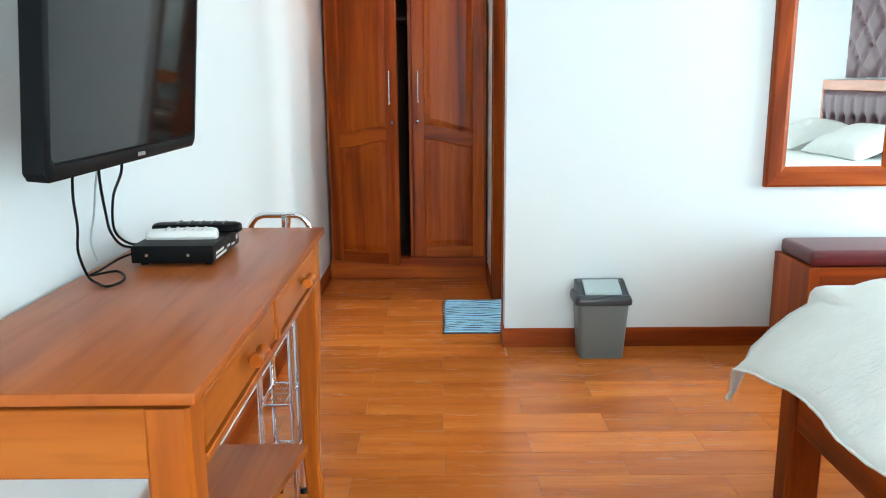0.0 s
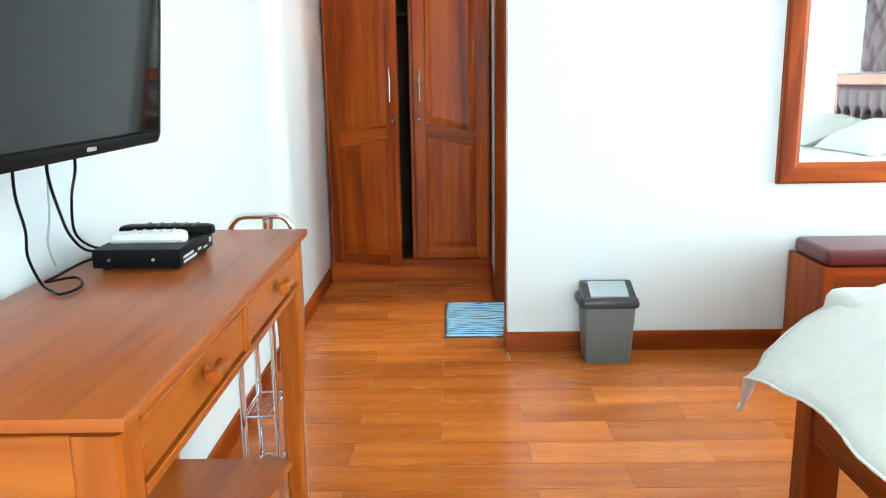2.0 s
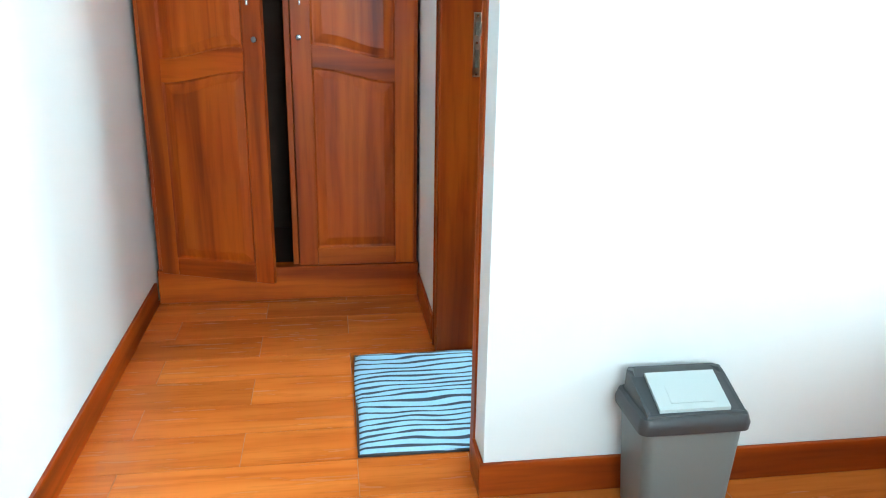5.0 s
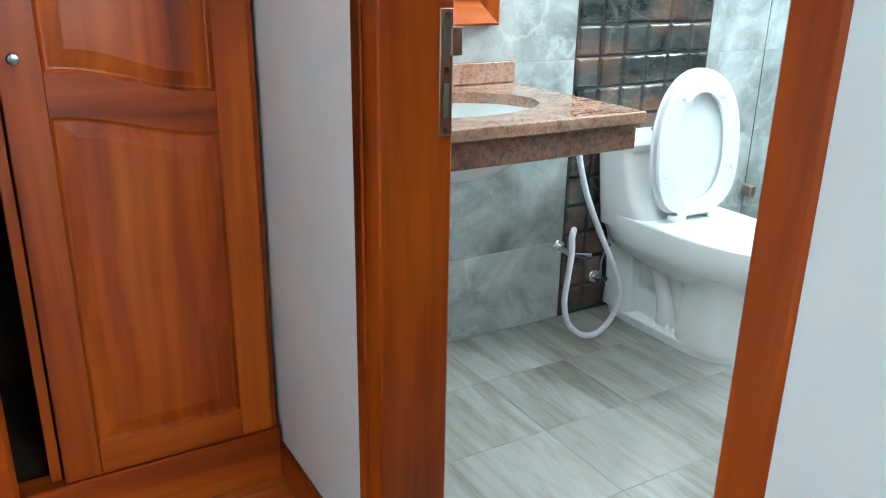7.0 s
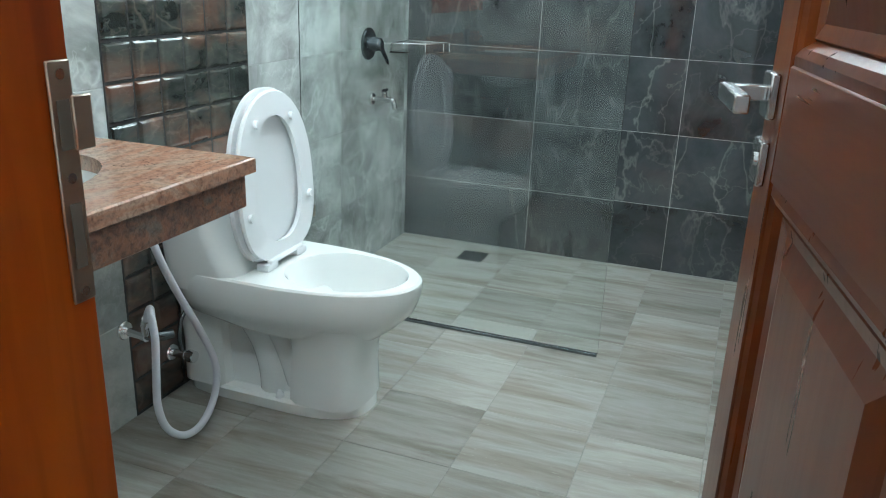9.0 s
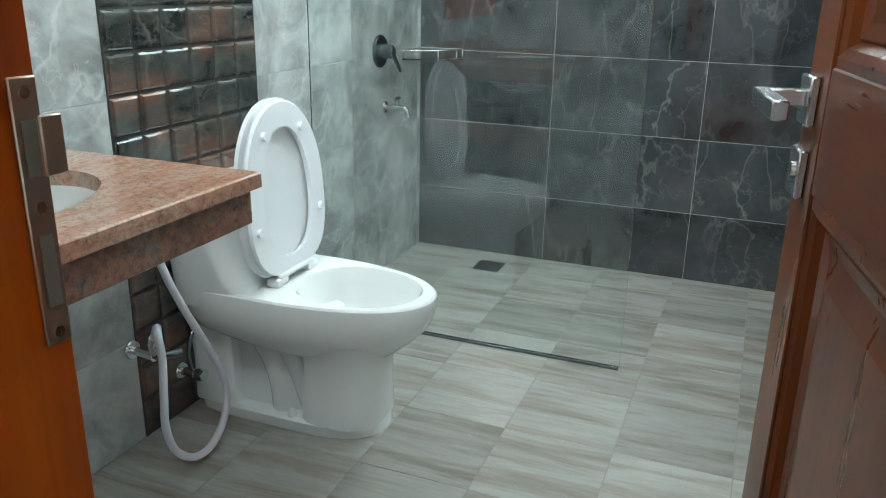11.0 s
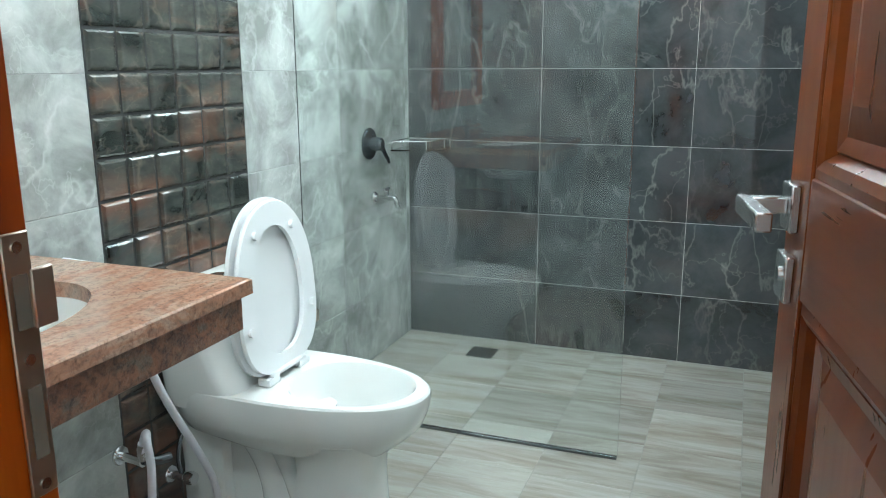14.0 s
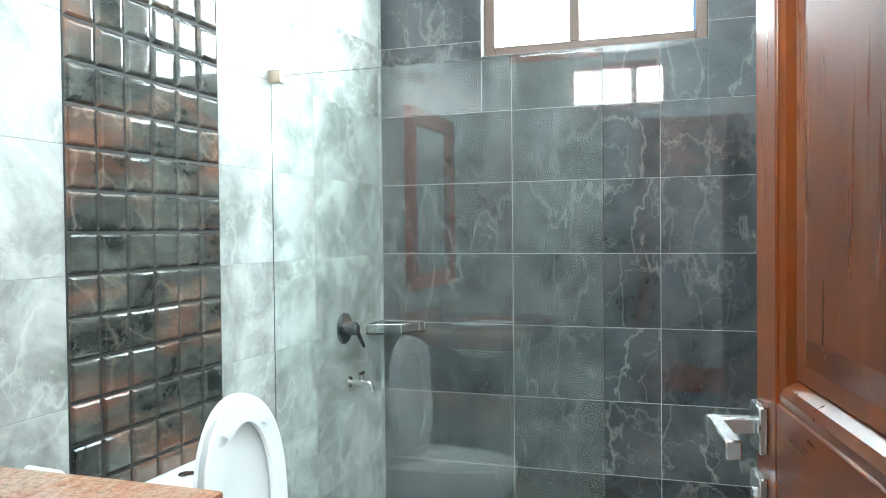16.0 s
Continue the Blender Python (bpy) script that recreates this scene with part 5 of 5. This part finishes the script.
def shower():
    g = thing("shower_screen", "clear frameless glass shower screen standing on the floor", "shower screen", (2.37, 5.21, BF))
    pane = part("glass_pane", boxes((2.361, 2.371, 4.667, BY1 - 0.003, BF + 0.0105, 1.815), bev=0.001), shower_glass, g, smooth=False)
    pane.visible_shadow = False
    part("floor_channel", boxes((2.357, 2.375, 4.669, BY1 - 0.003, BF, BF + 0.0100), bev=0.001), dark_metal, g)
    clip = part("wall_clip", boxes((2.348, 2.384, BY1 - 0.046, BY1 - 0.001, 1.79, 1.832), bev=0.003), strike_metal, g, "square bronze glass clip")
    for z in (0.35,):
        part("wall_clip", boxes((2.348, 2.384, BY1 - 0.046, BY1 - 0.001, z, z + 0.042), bev=0.003), strike_metal, g)
    m = thing("shower_mixer", "dark chrome shower mixer with a round plate and lever", "mixer", (2.895, BY1, 0.915))
    c = Vector((2.895, BY1 - 0.001, 0.915))
    part("plate", disc(bmesh.new(), c, (0, -1, 0), 0.062, 0.010, 32, 0.004), dark_metal, m)
    part("hub", tube(bmesh.new(), [c + Vector((0, -0.009, 0)), c + Vector((0, -0.03, 0)), c + Vector((0, -0.055, 0)), c + Vector((0, -0.062, 0))], [0.03, 0.027, 0.025, 0.018], 20), dark_metal, m)
    bm = bmesh.new()
    loft(bm, [[(2.895 + x * s, BY1 - 0.045 - d, 0.93 - l + z * s) for x, z in ((-0.017, 0.008), (0.017, 0.008), (0.017, -0.008), (-0.017, -0.008))] for l, d, s in ((0.0, 0.0, 1.0), (0.03, 0.016, 0.85), (0.075, 0.040, 0.65), (0.085, 0.044, 0.5))])
    part("lever", bm, dark_metal, m)
    t = thing("wall_tap", "small chrome bib tap on the grey tiled shower wall", "tap", (2.93, BY1, 0.70))
    x, z = 2.935, 0.695
    part("rose", disc(bmesh.new(), (x, BY1 - 0.001, z), (0, -1, 0), 0.024, 0.008, 20, 0.003), chrome, t)
    part("spout", tube(bmesh.new(), smooth_line([(x, BY1 - 0.008, z), (x, 5.70, z), (x + 0.002, 5.665, z - 0.002), (x + 0.003, 5.655, z - 0.035)], 5), [0.011] * 11 + [0.010] * 5, 12), chrome, t)
    bm = tube(bmesh.new(), [(x, 5.70, z), (x, 5.70, z + 0.032)], 0.009, 12)
    tube(bm, [(x - 0.028, 5.70, z + 0.036), (x - 0.02, 5.70, z + 0.038), (x + 0.02, 5.70, z + 0.038), (x + 0.028, 5.70, z + 0.036)], [0.004, 0.007, 0.007, 0.004], 10)
    part("handle", bm, chrome, t)
    s = thing("corner_shelf", "small clear corner shelf with a chrome rim in the shower", "shelf", (3.2, 5.68, 0.87))
    a, b = BX1 - 0.002, BY1 - 0.002
    tri = lambda z, k=0.0: [(a - 0.20 + k, b - 0.002 - k, z), (a - 0.19 + k, b - 0.05, z), (a - 0.14, b - 0.14 + k * 0.3, z), (a - 0.05, b - 0.19 + k, z), (a - 0.002 - k, b - 0.20 + k, z), (a - 0.002 - k, b - 0.002 - k, z)]
    part("plate", loft(bmesh.new(), [tri(0.866), tri(0.872)]), shower_glass, s, smooth=False)
    part("rail", tube(bmesh.new(), tri(0.905, 0.004), 0.003, 8, True), chrome, s)
    for p in tri(0.872, 0.004)[:5]:
        part("post", tube(bmesh.new(), [p, (p[0], p[1], 0.905)], 0.0025, 8), chrome, s)
    d = thing("floor_drain", "square dark metal floor drain in the shower", "drain", (3.115, 5.35, BF))
    part("frame", boxes((3.058, 3.172, 5.295, 5.305, BF + 0.0005, BF + 0.005), (3.058, 3.172, 5.395, 5.405, BF + 0.0005, BF + 0.005), (3.058, 3.068, 5.3055, 5.3945, BF + 0.0005, BF + 0.005), (3.162, 3.172, 5.3055, 5.3945, BF + 0.0005, BF + 0.005)), dark_metal, d)
    for k in range(7):
        part("slat", boxes((3.072 + k * 0.0132, 3.080 + k * 0.0132, 5.306, 5.394, BF + 0.0005, BF + 0.004)), dark_metal, d)


shower()

# ---- tiles and planks ----
def fill(span, start, pitch):
    """Cuts a span at start + k * pitch; returns the pieces' ends."""
    lo, hi = span
    k = math.ceil((lo - start) / pitch - 1e-6)
    cuts = [lo]
    while start + k * pitch < hi - 1e-6:
        if start + k * pitch > lo + 0.004:
            cuts.append(start + k * pitch)
        k += 1
    cuts.append(hi)
    return [(a, b) for a, b in zip(cuts, cuts[1:]) if b - a > 0.012]


MESHES = {}


def tile(name, parent, mat, lo, hi, gap=0.0025, bev=0.0012):
    """A tile between two corners, on a mesh shared with its equals."""
    size = [round(b - a, 3) for a, b in zip(lo, hi)]
    flat = size.index(min(size))
    dims = [s if i == flat else s - gap for i, s in enumerate(size)]
    key = (name, mat.name, *dims)
    if key not in MESHES:
        MESHES[key] = slab_mesh(name, *dims, bev, mat)
    ob = piece(name, MESHES[key], parent, [(a + b) / 2 for a, b in zip(lo, hi)])
    return ob


# bedroom and corridor planks
PW, PL = 0.1625, 0.60
for n, (y0, y1) in enumerate(fill((RY, YF + 0.05), 5.170, PW)):
    right = RX if y1 < YB + 0.03 else CX - 0.003
    row = round((5.170 - y1) / PW)
    if y0 < YB - 0.013 and y1 >= YB + 0.03:
        for x0, x1 in fill((CX - 0.003, RX), -0.26 if row % 2 else -0.56, PL):
            tile("plank", floor_base, plank_wood, (x0, y0, -0.008), (x1, YB - 0.004, 0.0), 0.0016, 0.0006)
    for x0, x1 in fill((WX, right), -0.26 if row % 2 else -0.56, PL):
        tile("plank", floor_base, plank_wood, (x0, y0, -0.008), (x1, y1, 0.0), 0.0016, 0.0006)

# bathroom floor tiles in a straight grid
for x0, x1 in fill((BX0, BX1), 1.89, 0.30):
    for y0, y1 in fill((BY0, BY1), 4.60, 0.2955):
        tile("floor_tile", bath_floor, travertine_tile, (x0, y0, BF - 0.008), (x1, y1, BF), 0.002, 0.0006)

# shower wall: dark marble
for z0, z1 in fill((BF, H2), 0.0, 0.30):
    for y0, y1 in fill((BY0, BY1), 4.565, 0.60):
        spans = [(y0, y1, z0, z1)]
        if z1 > WZ0 + 0.01 and y1 > W0 and y0 < W1:
            spans = [(y0, min(y1, W0), z0, z1), (max(y0, W1), y1, z0, z1), (max(y0, W0), min(y1, W1), z0, min(z1, WZ0)), (max(y0, W0), min(y1, W1), max(z0, WZ1), z1)]
        for a, b, c, d in spans:
            if b - a > 0.01 and d - c > 0.01:
                tile("wall_tile", shower_wall, dark_marble, (BX1, a, c), (BX1 + 0.0078, b, d), 0.0018)

# north wall: grey marble on both sides of the mosaic strip
M0, M1 = 1.473, 2.067
for z0, z1 in fill((BF, H2), 0.0, 0.30):
    for x0, x1 in fill((BX0, M0), M0 - 0.60, 0.60) + fill((M1, BX1), M1, 0.60):
        tile("wall_tile", north_bath, grey_marble, (x0, BY1, z0), (x1, BY1 + 0.0078, z1), 0.0015)


# mosaic: pillowed squares in six columns
def pillow_tile(mat):
    s = 0.0465
    bm = bmesh.new()
    ring = lambda h, y: [(-h, y, -h), (h, y, -h), (h, y, h), (-h, y, h)]
    loft(bm, [ring(s, 0.010), ring(s, 0.004), ring(s - 0.003, 0.0), ring(s - 0.008, -0.0035), ring(s - 0.014, -0.0045)], (True, True))
    return finish(bm, "mosaic_tile", mat, False)


mosaic_me = pillow_tile(mosaic_marble)
solid("mosaic_grout", boxes((M0, M1, BY1 - 0.0008, BY1 + 0.0079, BF, H2)), grout_dark, "dark grout behind the mosaic strip", "grout")
for r in range(26):
    for c in range(6):
        piece("mosaic_tile", mosaic_me, north_bath, (M0 + 0.0505 + c * 0.0986, BY1 - 0.004, 0.072 + r * 0.0983))
